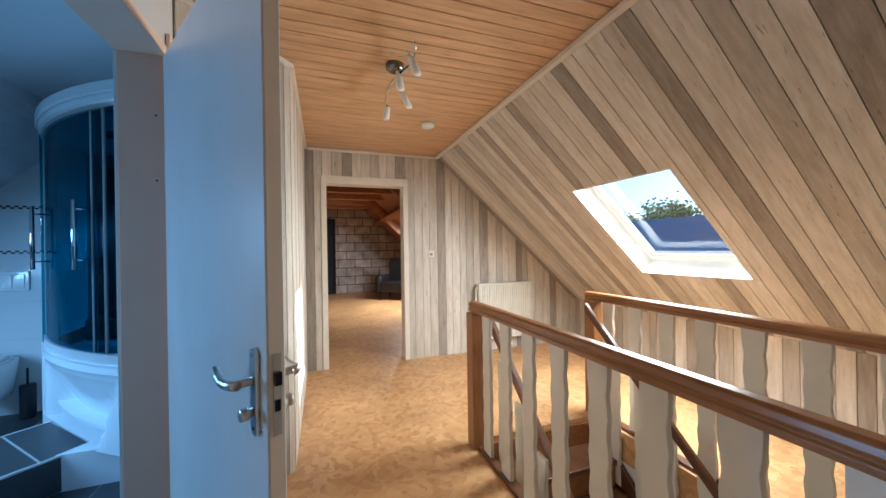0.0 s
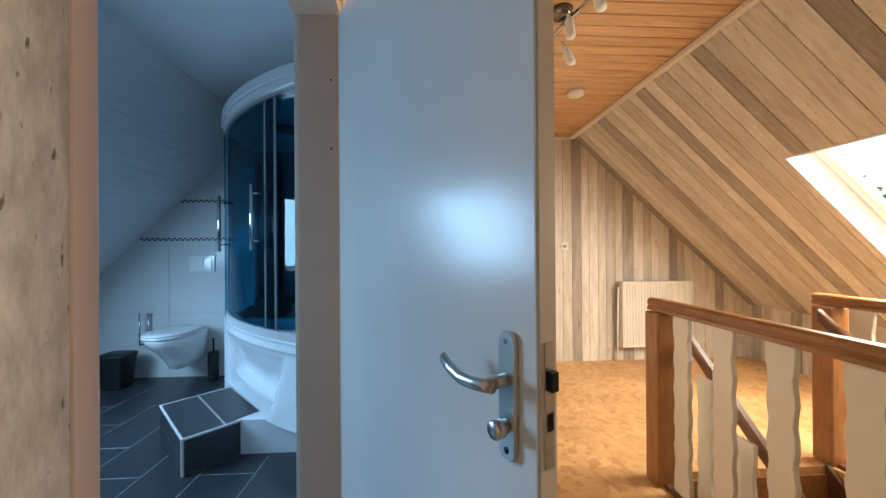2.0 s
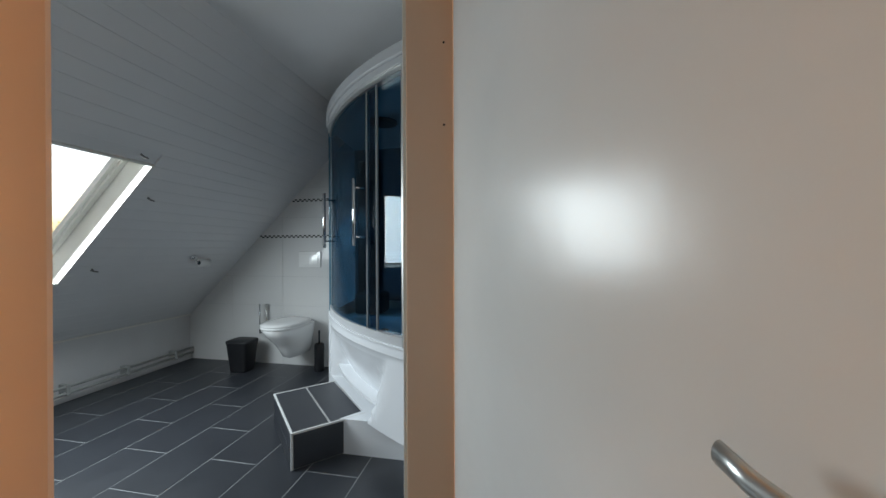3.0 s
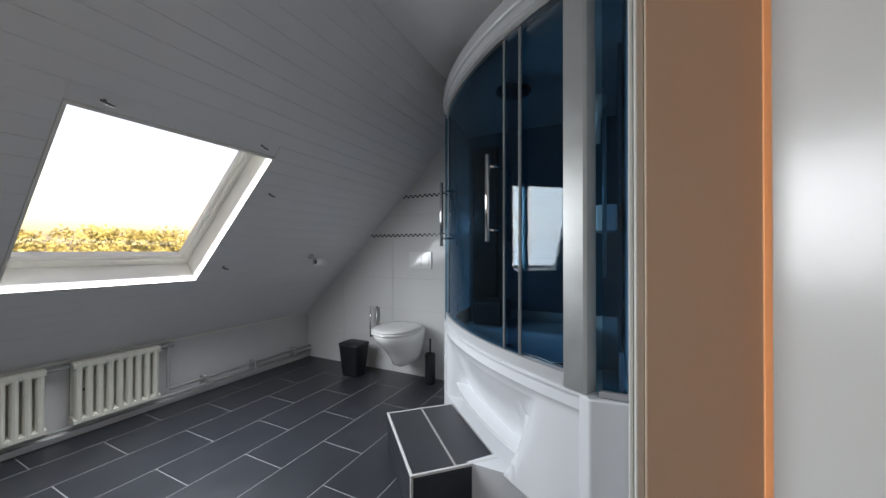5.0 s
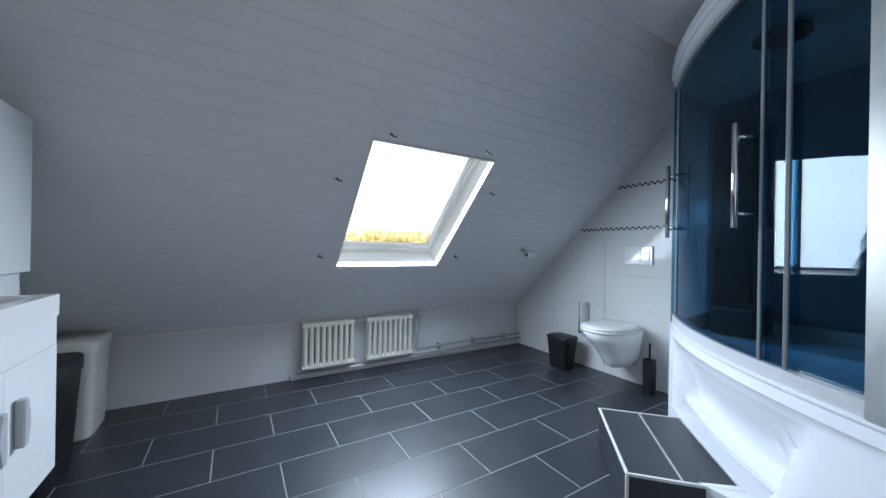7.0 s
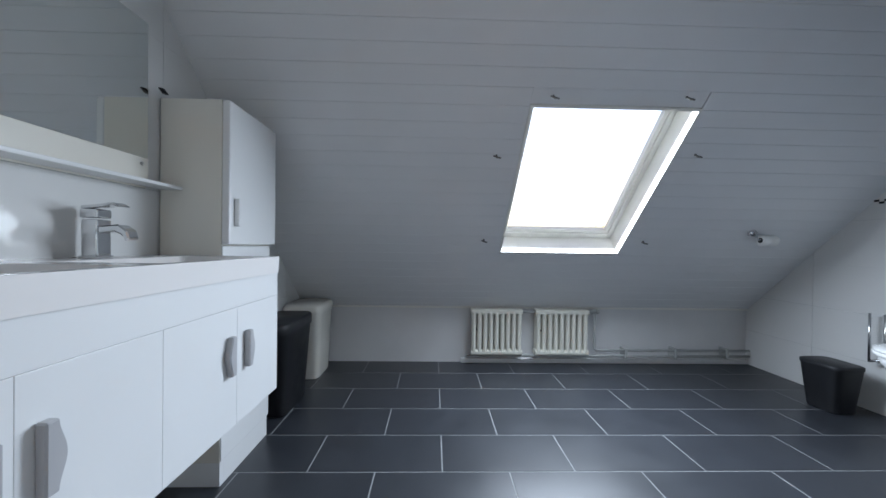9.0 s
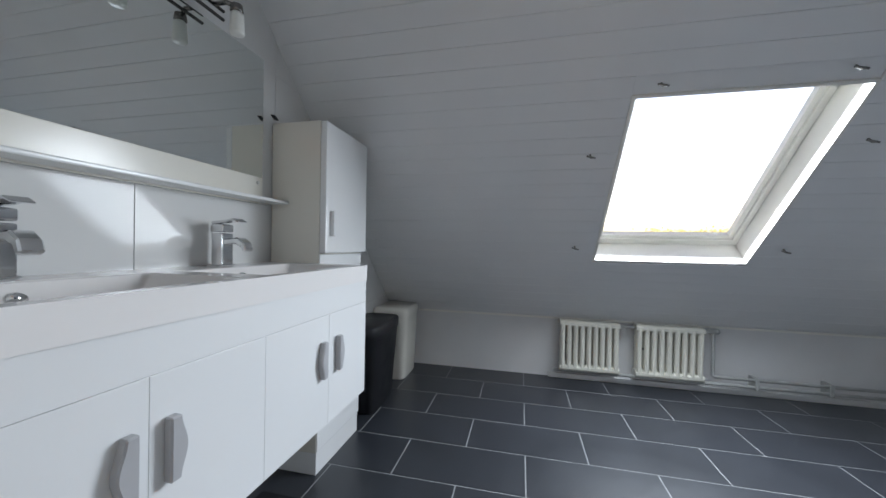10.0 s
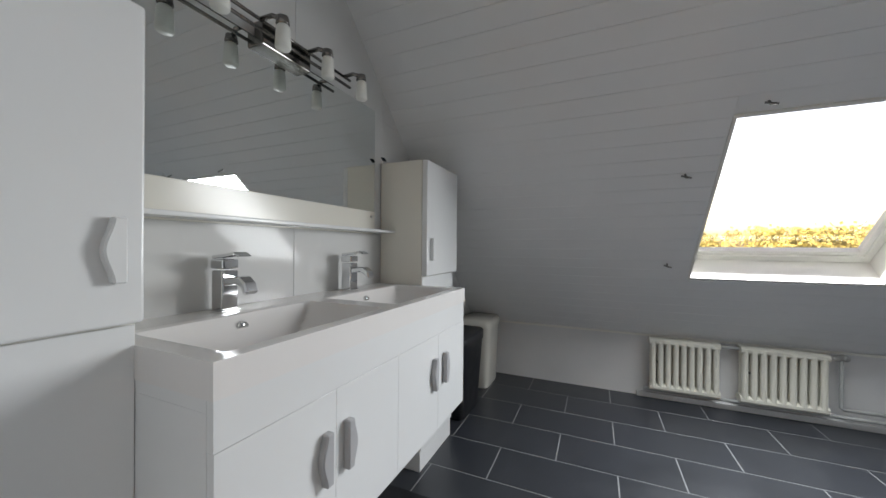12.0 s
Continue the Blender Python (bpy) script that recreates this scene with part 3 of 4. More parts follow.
banister(1.238, "oak handrail and newel with cream wavy flat balusters", 2.21, -1.2)
banister(2.275, "oak handrail and newel with cream wavy flat balusters", 2.30, -1.2)


def staircase():
    root = thing("staircase", "dark brown wooden stairs going down from landing", "staircase", (1.745, 2.25, 0))
    for i in range(1, 14):
        z, y = -0.19 * i, -0.215 * (i - 1)
        box("tread", -0.44, 0.44, y - 0.24, y, z - 0.035, z, dark_oak, root, bevel=0.006)
        box("riser", -0.44, 0.44, y - 0.002, y + 0.014, z, z + 0.155, oak, root)
    for sx in (-0.46, 0.46):
        prism("string", [(0.02, 0.02), (0.02, -0.32), (-2.8, -2.70), (-2.8, -2.36)], lambda u, v, w: (sx - 0.015 + w, u, v), 0.03, dark_oak, root, bevel=0.004)
    for sx in (-0.40, 0.42):
        prism("sloping_handrail", [(0.02, 0.86), (0.02, 0.79), (-2.7, -1.61), (-2.7, -1.54)], lambda u, v, w: (sx - 0.02 + w, u, v), 0.04, dark_oak, root, bevel=0.008)
        first = None
        for k in range(9):
            ob = wavy_baluster("baluster", 0.085, 0.02, 0.95) if first is None else new("baluster", first.data)
            first = first or ob
            ob.parent = root
            ob.location = (sx + (-0.03 if sx < 0 else 0.03), -0.22 - k * 0.2, -0.36 - k * 0.177)
    return root


staircase()


def panel_radiator(x0, x1, y, z0, z1):
    root = thing("radiator", "cream ribbed panel radiator on boarded wall", "radiator", (x0, y, z0))
    w, h = x1 - x0, z1 - z0
    n = int(w / 0.033)
    outline = []
    for i in range(n):
        u = 0.012 + (w - 0.024) * i / n
        p = (w - 0.024) / n
        outline += [(u, 0.0), (u + p * 0.2, -0.008), (u + p * 0.7, -0.008), (u + p * 0.9, 0.0)]
    outline = outline + [(w - 0.012, 0.06), (0.012, 0.06)]
    prism("panel", outline, lambda u, v, w2: (u, v, 0.02 + w2), h - 0.04, radiator_paint, root)
    boxes("casing", [(0, w, -0.01, 0.07, h - 0.022, h), (0, 0.012, -0.01, 0.07, 0.02, h - 0.022), (w - 0.012, w, -0.01, 0.07, 0.02, h - 0.022), (0, w, -0.01, 0.07, 0, 0.02)], radiator_paint, root, 0.003)
    tube("valve", [(-0.03, 0.03, h - 0.06), (0.01, 0.03, h - 0.06)], 0.016, steel, root)
    tube("bracket", [(0.1, 0.06, h * 0.8), (0.1, 0.11, h * 0.8)], 0.01, steel, root)
    tube("pipe", [(-0.025, 0.03, h - 0.06), (-0.025, 0.05, 0.05), (-0.025, 0.05, -z0)], 0.009, radiator_paint, root)
    return root


panel_radiator(2.08, 2.84, 3.995, 0.16, 0.845)


def ceiling_spots():
    root = thing("ceiling_light", "chrome bar ceiling light with four frosted glass spots", "ceiling light", (0.735, 2.19, CEIL))
    loft("canopy", [ring(-0.02, 0, z, r, r, 20) for z, r in ((-0.001, 0.055), (-0.03, 0.052), (-0.045, 0.03))], dark_chrome, root)
    tube("stem", [(-0.02, 0, -0.04), (0, 0, -0.075)], 0.009, dark_chrome, root)
    bar = [(0.035 * math.sin(k / 12 * 6.28), -0.40 + 0.8 * k / 12, -0.08 - 0.015 * math.cos(k / 12 * 6.28)) for k in range(13)]
    loft("bar", [[(x + du, y, z + dz) for du, dz in ((-0.004, -0.012), (0.004, -0.012), (0.004, 0.012), (-0.004, 0.012))] for x, y, z in bar], chrome, root)
    for x, y, dx in ((-0.02, -0.30, 0.045), (-0.03, -0.10, 0.02), (0.03, 0.13, 0.05), (0.01, 0.38, -0.01)):
        tube("arm", [(x, y, -0.085), (x + dx * 0.5, y + 0.01, -0.10)], 0.010, chrome, root)
        loft("shade", [[Vector((x + dx * (0.5 + t), y + 0.01 + t * 0.03, -0.10 - t * 0.075)) + Vector(p) for p in ring(0, 0, 0, r, r, 14)] for t, r in ((0, 0.012), (0.15, 0.02), (0.9, 0.025), (1.0, 0.021))], frosted, root)


ceiling_spots()

smoke = loft("smoke_detector", [ring(1.18, 3.06, z, r, r, 28) for z, r in ((CEIL - 0.001, 0.062), (CEIL - 0.018, 0.062), (CEIL - 0.030, 0.056), (CEIL - 0.040, 0.04), (CEIL - 0.041, 0.02))], white_paint)
tagged(smoke, "round white smoke detector on pine ceiling", "smoke detector")


def light_switch():
    root = thing("light_switch", "small white toggle switch on boarded wall", "light switch", (1.508, Y_FAR - 0.012, 1.22))
    box("plate", -0.04, 0.04, -0.012, 0, -0.04, 0.04, trim_white, root, bevel=0.004)
    tube("dial", [(0.0, -0.012, 0), (0.0, -0.028, 0)], 0.017, grey_plastic, root, 16)


light_switch()
sock = box("wall_socket", X_E - 0.045, X_E - 0.012, 3.42, 3.5, 0.30, 0.38, dark_oak, bevel=0.006)
tagged(sock, "small brown wooden box on knee wall", "wall box")


# ---- far room ----
def armchair(x, y):
    root = thing("armchair", "black leather wing armchair", "armchair", (x, y, 0))
    box("seat", -0.34, 0.34, -0.36, 0.3, 0.2, 0.46, leather, root, 0.05, 4)
    mesh("backrest", box_verts(-0.36, 0.36, 0.2, 0.42, 0.42, 1.02), BOX_FACES, leather, root, 0.07, segments=4)
    for s in (-1, 1):
        box("armrest", s * 0.40 - 0.08, s * 0.40 + 0.08, -0.36, 0.36, 0.2, 0.62, leather, root, 0.06, 4)
        for q in (-0.3, 0.3):
            loft("leg", [ring(s * 0.36, q, z, r, r, 10) for z, r in ((0, 0.018), (0.2, 0.032))], black_plastic, root)
    root.rotation_euler = (0, 0, radians(-35))


armchair(2.12, 9.05)


def curtain(x0, x1, y, z0, z1):
    out = []
    n = 40
    for i in range(n + 1):
        u = i / n
        out.append((x0 + (x1 - x0) * u, y + 0.035 * math.sin(u * 22)))
    out += [(p[0], p[1] + 0.012) for p in out[::-1]]
    ob = prism("curtain", out, lambda u, v, w: (u, v, z0 + w), z1 - z0, curtain_cloth)
    tagged(ob, "black floor-length curtain beside the stone wallpaper", "curtain")


curtain(-0.3, 0.64, 10.7, 0.01, 2.2)


def roof_beams():
    root = thing("roof_beams", "orange-brown exposed timber beams and raking post", "beams", (0.5, 7, CEIL), kind="structure")
    root.location = (0, 0, 0)
    for y in (5.1, 6.0, 6.9, 7.8, 8.7, 9.6):
        box("beam", -1.6, 1.72, y - 0.06, y + 0.06, CEIL - 0.02, CEIL + 0.18, beam_wood, root, 0.008)
    for y in (6.0, 8.7):
        boxes("rafter", [slope_box(EAST, y - 0.07, y + 0.07, -0.1, 2.75, -0.2, -0.001)], beam_wood, root, 0.006)
        boxes("rafter", [slope_box(WEST, y - 0.07, y + 0.07, -0.1, 2.7, -0.2, -0.001)], beam_wood, root, 0.006)
    boxes("purlin", [slope_box(EAST, 4.3, 10.84, 0.3, 0.45, -0.16, -0.002)], beam_wood, root, 0.006)


roof_beams()


# ---- bathroom: shower cabin ----
A, B = Vector((-1.53, 3.28)), Vector((-0.56, 2.345))
CH = B - A
NORM = Vector((CH.y, -CH.x)).normalized()
if NORM.y > 0:
    NORM = -NORM


def front(u, inset=0.0, sag=0.10):
    """A point on the curved front of the cabin; u from the toilet end to the door end."""
    p = A + CH * u + NORM * (sag * 4 * u * (1 - u) - inset)
    return p.x, p.y


def arc_wall(name, u0, u1, z0, z1, t, mat, root, steps=24, inset=0.0, sag=0.10):
    outer = [front(u0 + (u1 - u0) * k / steps, inset, sag) for k in range(steps + 1)]
    inner = [front(u0 + (u1 - u0) * k / steps, inset + t, sag) for k in range(steps + 1)]
    return prism(name, outer + inner[::-1], lambda u, v, w: (u, v, z0 + w), z1 - z0, mat, root)


def smooth(v):
    v = max(0.0, min(1.0, v))
    return v * v * (3 - 2 * v)


def shower_cabin():
    root = thing("shower_cabin", "white acrylic corner shower bath cabin with blue tinted curved glass", "shower cabin")
    steps = 80
    RIM = 0.685
    # apron: lip, hollowed panel, plinth
    rows = []
    for z, f in ((RIM, 0.008), (RIM - 0.006, 0.0), (RIM - 0.052, 0.0), (RIM - 0.058, 0.008), (0.60, 0.012), (0.585, 0.05), (0.55, 0.14), (0.48, 0.30), (0.38, 0.55), (0.28, 0.80), (0.22, 0.95), (0.20, 1.0)):
        row = []
        right = 0.86 - 0.42 * max(0.0, 0.60 - z)
        for k in range(steps + 1):
            u = k / steps
            m = smooth((u - 0.05) / 0.12) * smooth((right - u) / 0.05)
            x, y = front(u, f if f <= 0.012 else 0.012 + f * 0.19 * m)
            row.append((x, y, z))
        rows.append(row)
    verts = [p for r in rows for p in r]
    w = steps + 1
    faces = [(i * w + k, i * w + k + 1, (i + 1) * w + k + 1, (i + 1) * w + k) for i in range(len(rows) - 1) for k in range(steps)]
    ap = mesh("apron", verts, faces, acrylic, root, smooth=True)
    ap.modifiers.new("edge", "EDGE_SPLIT").split_angle = radians(45)
    # rim ledge and tub floor
    rimo = [front(k / steps) for k in range(steps + 1)]
    rimi = [front(k / steps, 0.07) for k in range(steps + 1)]
    prism("rim", rimo + rimi[::-1], lambda u, v, q: (u, v, RIM - 0.012 + q), 0.014, acrylic, root)
    prism("tub_floor", rimi + [(PART_B - 0.02, 2.45), (PART_B - 0.02, 3.90), (-1.58, 3.90)], lambda u, v, q: (u, v, 0.28 + q), 0.02, acrylic, root)
    inner = [front(k / steps, 0.07) for k in range(steps + 1)]
    lower = [front(k / steps, 0.16) for k in range(steps + 1)]
    mesh("tub_wall", [(x, y, RIM) for x, y in inner] + [(x, y, 0.295) for x, y in lower], [(k, k + 1, w + k + 1, w + k) for k in range(steps)], acrylic, root, smooth=True)
    box("seat", -1.50, -0.62, 3.45, 3.90, 0.30, 0.62, acrylic, root, 0.04, 4)
    # sides of the tub
    box("side_panel", PART_B - 0.018, PART_B - 0.004, 2.45, 3.92, 0.02, RIM, acrylic, root)
    prism("side_panel", [(-1.53, 3.28), (-1.515, 3.285), (-1.585, 3.93), (-1.60, 3.93)], lambda u, v, q: (u, v, q), RIM, acrylic, root)
    # panel below the corner post, turning to the wall
    prism("corner_panel", [(-0.592, 2.36), (-0.556, 2.333), (PART_B - 0.004, 2.35), (PART_B - 0.004, 2.43), (-0.56, 2.42)], lambda u, v, q: (u, v, q), RIM - 0.002, acrylic, root, 0.004)
    # plinth
    inn = [front(k / 10, 0.2) for k in range(11)]
    prism("plinth", [(-1.525, 3.275), (-1.425, 3.165), (-0.993, 2.716), (-1.088, 2.598), (-0.70, 2.598), (-0.64, 2.42)] + [(-0.62, 2.60), (-1.35, 3.35)], lambda u, v, q: (u, v, q), 0.200, acrylic, root)
    # canopy
    TOP = 2.14
    ring_o = [front(k / steps, -0.012, 0.112) for k in range(steps + 1)]
    out = ring_o + [(PART_B - 0.01, 2.33), (PART_B - 0.01, 3.92), (-1.60, 3.92)]
    prism("canopy", out, lambda u, v, q: (u, v, TOP + q), 0.065, canopy_white, root, 0.006)
    arc_wall("canopy_lip", 0.0, 1.0, TOP - 0.035, TOP - 0.001, 0.035, canopy_white, root, 40, 0.0, 0.105)
    # back panels
    box("back_panel", -1.60, PART_B - 0.02, 3.915, 3.935, RIM, TOP, teal_back, root)
    box("back_panel", PART_B - 0.03, PART_B - 0.012, 2.95, 3.914, RIM, TOP, teal_back, root)
    box("control_column", -1.55, -1.33, 3.86, 3.914, 0.64, 2.02, black_back, root, 0.02, 3)
    side = [(-1.53, 3.29), (-1.60, 3.90)]
    mesh("side_glass", [(side[0][0], side[0][1], RIM), (side[1][0], side[1][1], RIM), (side[1][0], side[1][1], TOP), (side[0][0], side[0][1], TOP), (side[0][0] + 0.006, side[0][1], RIM), (side[1][0] + 0.006, side[1][1], RIM), (side[1][0] + 0.006, side[1][1], TOP), (side[0][0] + 0.006, side[0][1], TOP)], BOX_FACES, blue_glass, root)
    # curved panes, fixed and sliding
    arc_wall("pane", 0.03, 0.754, RIM + 0.03, TOP - 0.035, 0.006, blue_glass, root, 24, 0.025)
    arc_wall("pane", 0.678, 0.92, RIM + 0.03, TOP - 0.035, 0.006, blue_glass, root, 24, 0.045)
    arc_wall("track", 0.0, 0.925, RIM + 0.001, RIM + 0.05, 0.05, canopy_white, root, 30, 0.012)
    arc_wall("track", 0.0, 0.925, TOP - 0.065, TOP - 0.036, 0.05, steel, root, 30, 0.012)
    for u in (0.015, 0.678, 0.754):
        x, y = front(u, 0.03)
        box("stile", x - 0.006, x + 0.006, y - 0.008, y + 0.008, RIM + 0.05, TOP - 0.036, stile_grey, root, 0.002)
    # corner post
    p0, p1 = front(0.927, 0.0), front(0.992, 0.0)
    prism("corner_post", [p0, p1, (p1[0] + 0.035, p1[1] + 0.05), (p0[0] + 0.05, p0[1] + 0.05)], lambda u, v, q: (u, v, RIM + q), TOP - RIM - 0.03, post_metal, root, 0.008)
    box("side_pane", -0.52, PART_B - 0.012, 2.375, 2.381, RIM + 0.02, TOP, blue_glass, root)
    box("side_sill", -0.53, PART_B - 0.005, 2.36, 2.40, RIM - 0.001, RIM + 0.02, grey_plastic, root, 0.004)
    # handles
    for u, zz in ((0.10, (1.19, 1.60)), (0.656, (1.20, 1.58))):
        x, y = front(u, -0.035)
        tube("door_handle", [(x, y, zz[0]), (x, y, zz[1])], 0.011, chrome, root, 12)
        for z in (zz[0] + 0.05, zz[1] - 0.05):
            x2, y2 = front(u, 0.03)
            tube("handle_mount", [(x, y, z), (x2, y2, z)], 0.006, chrome, root)
    # shower set
    tube("riser_rail", [(-0.52, 2.75, 1.05), (-0.52, 2.75, 1.85)], 0.009, post_metal, root)
    loft("hand_shower", [ring(-0.545, 2.75, z, r, r, 16) for z, r in ((1.62, 0.011), (1.74, 0.012), (1.78, 0.035), (1.81, 0.04), (1.82, 0.03))], post_metal, root)
    loft("rain_head", [ring(-1.0, 3.1, z, r, r, 24) for z, r in ((TOP - 0.04, 0.02), (TOP - 0.05, 0.1), (TOP - 0.065, 0.1), (TOP - 0.07, 0.05))], black_plastic, root)
    box("shelf_box", -0.56, -0.47, 2.85, 3.1, 1.25, 1.37, acrylic, root, 0.01)
    for x, y, z in ((-1.12, 3.448, 0.5), (-0.80, 3.448, 0.42)):
        box("jet", x - 0.03, x + 0.03, y - 0.012, y + 0.004, z - 0.025, z + 0.025, black_plastic, root, 0.006)
    return root


shower_cabin()
stool = box("shower_seat_pad", -1.42, -1.18, 3.50, 3.75, 0.622, 0.80, black_plastic, bevel=0.03, segments=3)
tagged(stool, "black plastic tub standing on the shower bench", "tub")


# ---- bathroom: tiled step ----
def tiled_step():
    a, b, c, d = Vector((-1.69, 2.835)), Vector((-1.42, 3.15)), Vector((-1.0, 2.705)), Vector((-1.262, 2.40))
    root = thing("step", "low step clad in anthracite tiles with white edge trim", "step", (a.x, a.y, 0))
    u = (d - a)
    L = u.length
    W = (b - a).length
    root.rotation_euler = (0, 0, math.atan2(u.y, u.x))
    box("core", 0.006, L - 0.006, 0.006, W - 0.006, 0, 0.192, grout_light, root)
    for k in range(2):
        w0, w1 = 0.012 + k * (W / 2 - 0.004), W / 2 - 0.006 + k * (W / 2 - 0.008)
        box("tile", 0.012, L - 0.012, w0, w1, 0.190, 0.199, slate, root, 0.001)
    box("tile", 0.012, L - 0.012, 0.0, 0.0055, 0.004, 0.085, slate, root, 0.001)
    box("tile", 0.012, L - 0.012, 0.0, 0.0055, 0.092, 0.188, slate, root, 0.001)
    box("tile", L - 0.0055, L, 0.012, W - 0.012, 0.004, 0.188, slate, root, 0.001)
    boxes("edge_trim", [(0, L + 0.002, -0.002, 0.010, 0.189, 0.201), (L - 0.010, L + 0.002, 0.0105, W, 0.189, 0.201), (0, 0.010, 0.0105, W, 0.189, 0.201), (L - 0.010, L + 0.002, -0.002, 0.010, 0, 0.1885)], wall_tile, root, 0.002)


tiled_step()


# ---- bathroom: toilet corner ----
def toilet():
    cx, cy = -2.15, 3.64
    root = thing("toilet", "white wall-hung ceramic toilet with closed lid", "toilet", (cx, cy, 0))

    def egg(z, rx, front_y, back_y, n=36):
        out = []
        for k in range(n):
            a = k * math.tau / n
            s = math.sin(a)
            m = (front_y + back_y) / 2
            out.append((rx * math.cos(a) * (1 if s < 0 else 1.0), m + (back_y - front_y) / 2 * math.copysign(abs(s) ** (1.0 if s < 0 else 0.6), s), z))
        return out

    loft("bowl", [egg(0.16, 0.05, 0.02, 0.29), egg(0.18, 0.10, -0.02, 0.295), egg(0.24, 0.125, -0.05, 0.297), egg(0.32, 0.145, -0.12, 0.298), egg(0.40, 0.17, -0.21, 0.299), egg(0.455, 0.182, -0.255, 0.299), egg(0.475, 0.178, -0.25, 0.299)], ceramic, root)
    loft("seat", [egg(0.477, 0.183, -0.262, 0.20), egg(0.482, 0.19, -0.268, 0.205), egg(0.492, 0.19, -0.268, 0.205), egg(0.496, 0.184, -0.262, 0.20)], ceramic, root)
    loft("lid", [egg(0.498, 0.183, -0.262, 0.205), egg(0.503, 0.19, -0.268, 0.21), egg(0.512, 0.188, -0.266, 0.21), egg(0.522, 0.15, -0.22, 0.18), egg(0.524, 0.08, -0.12, 0.1)], ceramic, root)
    for s in (-1, 1):
        tube("hinge", [(s * 0.07 - 0.02, 0.225, 0.492), (s * 0.07 + 0.02, 0.225, 0.492)], 0.014, ceramic, root)


toilet()


def flush_plate():
    root = thing("flush_plate", "white dual flush plate on white tiles", "flush plate", (-2.09, 3.93, 1.075))
    box("plate", -0.12, 0.12, -0.014, 0, -0.08, 0.08, ceramic, root, 0.006)
    for x0, x1 in ((-0.095, 0.02), (0.03, 0.095)):
        box("button", x0, x1, -0.02, -0.0145, -0.055, 0.055, ceramic, root, 0.004)


flush_plate()
bin_small = loft("waste_bin", [ring(-2.68, 3.70, z, a, a * 0.85, 32, 5) for z, a in ((0, 0.085), (0.01, 0.09), (0.27, 0.118), (0.275, 0.122), (0.295, 0.122), (0.30, 0.112))], black_plastic)
tagged(bin_small, "black plastic tapered waste bin with lid", "waste bin")


def toilet_brush():
    root = thing("toilet_brush", "black toilet brush in round holder", "toilet brush", (-1.93, 3.82, 0))
    loft("holder", [ring(0, 0, z, r, r, 20) for z, r in ((0, 0.042), (0.005, 0.046), (0.25, 0.046), (0.262, 0.042))], black_plastic, root)
    tube("stick", [(0, 0, 0.26), (0, 0, 0.39)], 0.008, black_plastic, root)


toilet_brush()


def roll_stand():
    root = thing("spare_roll_holder", "chrome upright spare roll holder on tiled wall", "roll holder", (-2.60, 3.93, 0.32))
    tube("rod", [(-0.02, -0.06, 0.0), (-0.02, -0.06, 0.30)], 0.007, chrome, root)
    tube("rod", [(0.035, -0.03, 0.02), (0.035, -0.03, 0.30)], 0.01, steel, root)
    tube("mount", [(-0.02, -0.06, 0.005), (0.035, -0.03, 0.02), (0.035, 0.008, 0.02)], 0.008, chrome, root)


roll_stand()


def roll_holder():
    p = on_slope(WEST, 3.336, 1.827)
    root = thing("toilet_roll_holder", "chrome toilet roll holder with white roll on slope", "toilet roll holder", p)
    tube("base", [(0, 0, 0), (0.03, 0, -0.0)], 0.022, chrome, root, 16)
    tube("arm", [(0.02, 0, 0), (0.05, 0.0, -0.01), (0.055, 0.0, -0.045), (0.055, 0.13, -0.045)], 0.006, chrome, root)
    tagged(tube("roll", [(0.055, 0.02, -0.05), (0.055, 0.115, -0.05)], 0.036, paper, root, 24), "white paper roll")
    tagged(tube("roll_core", [(0.055, 0.018, -0.05), (0.055, 0.0195, -0.05)], 0.018, black_plastic, root, 16), "dark cardboard core")


roll_holder()


# hooks round the roof window
def hook(y, s):
    p = on_slope(WEST, y, s)
    root = thing("hook", "small grey metal curtain hook on white slope", "hook", p, "hooks round roof window")
    tube("peg", [(0, 0, 0.004), (0.02, 0, -0.016), (0.028, 0.012, -0.018)], 0.005, hook_metal, root, 8)
    tube("clip", [(0.022, -0.02, -0.008), (0.024, 0.022, -0.02)], 0.0045, hook_metal, root, 8)


for hy, hs in ((1.516, 1.27), (1.52, 1.925), (2.62, 1.24), (2.632, 1.92), (1.748, 0.94), (2.404, 0.93)):
    hook(hy, hs)


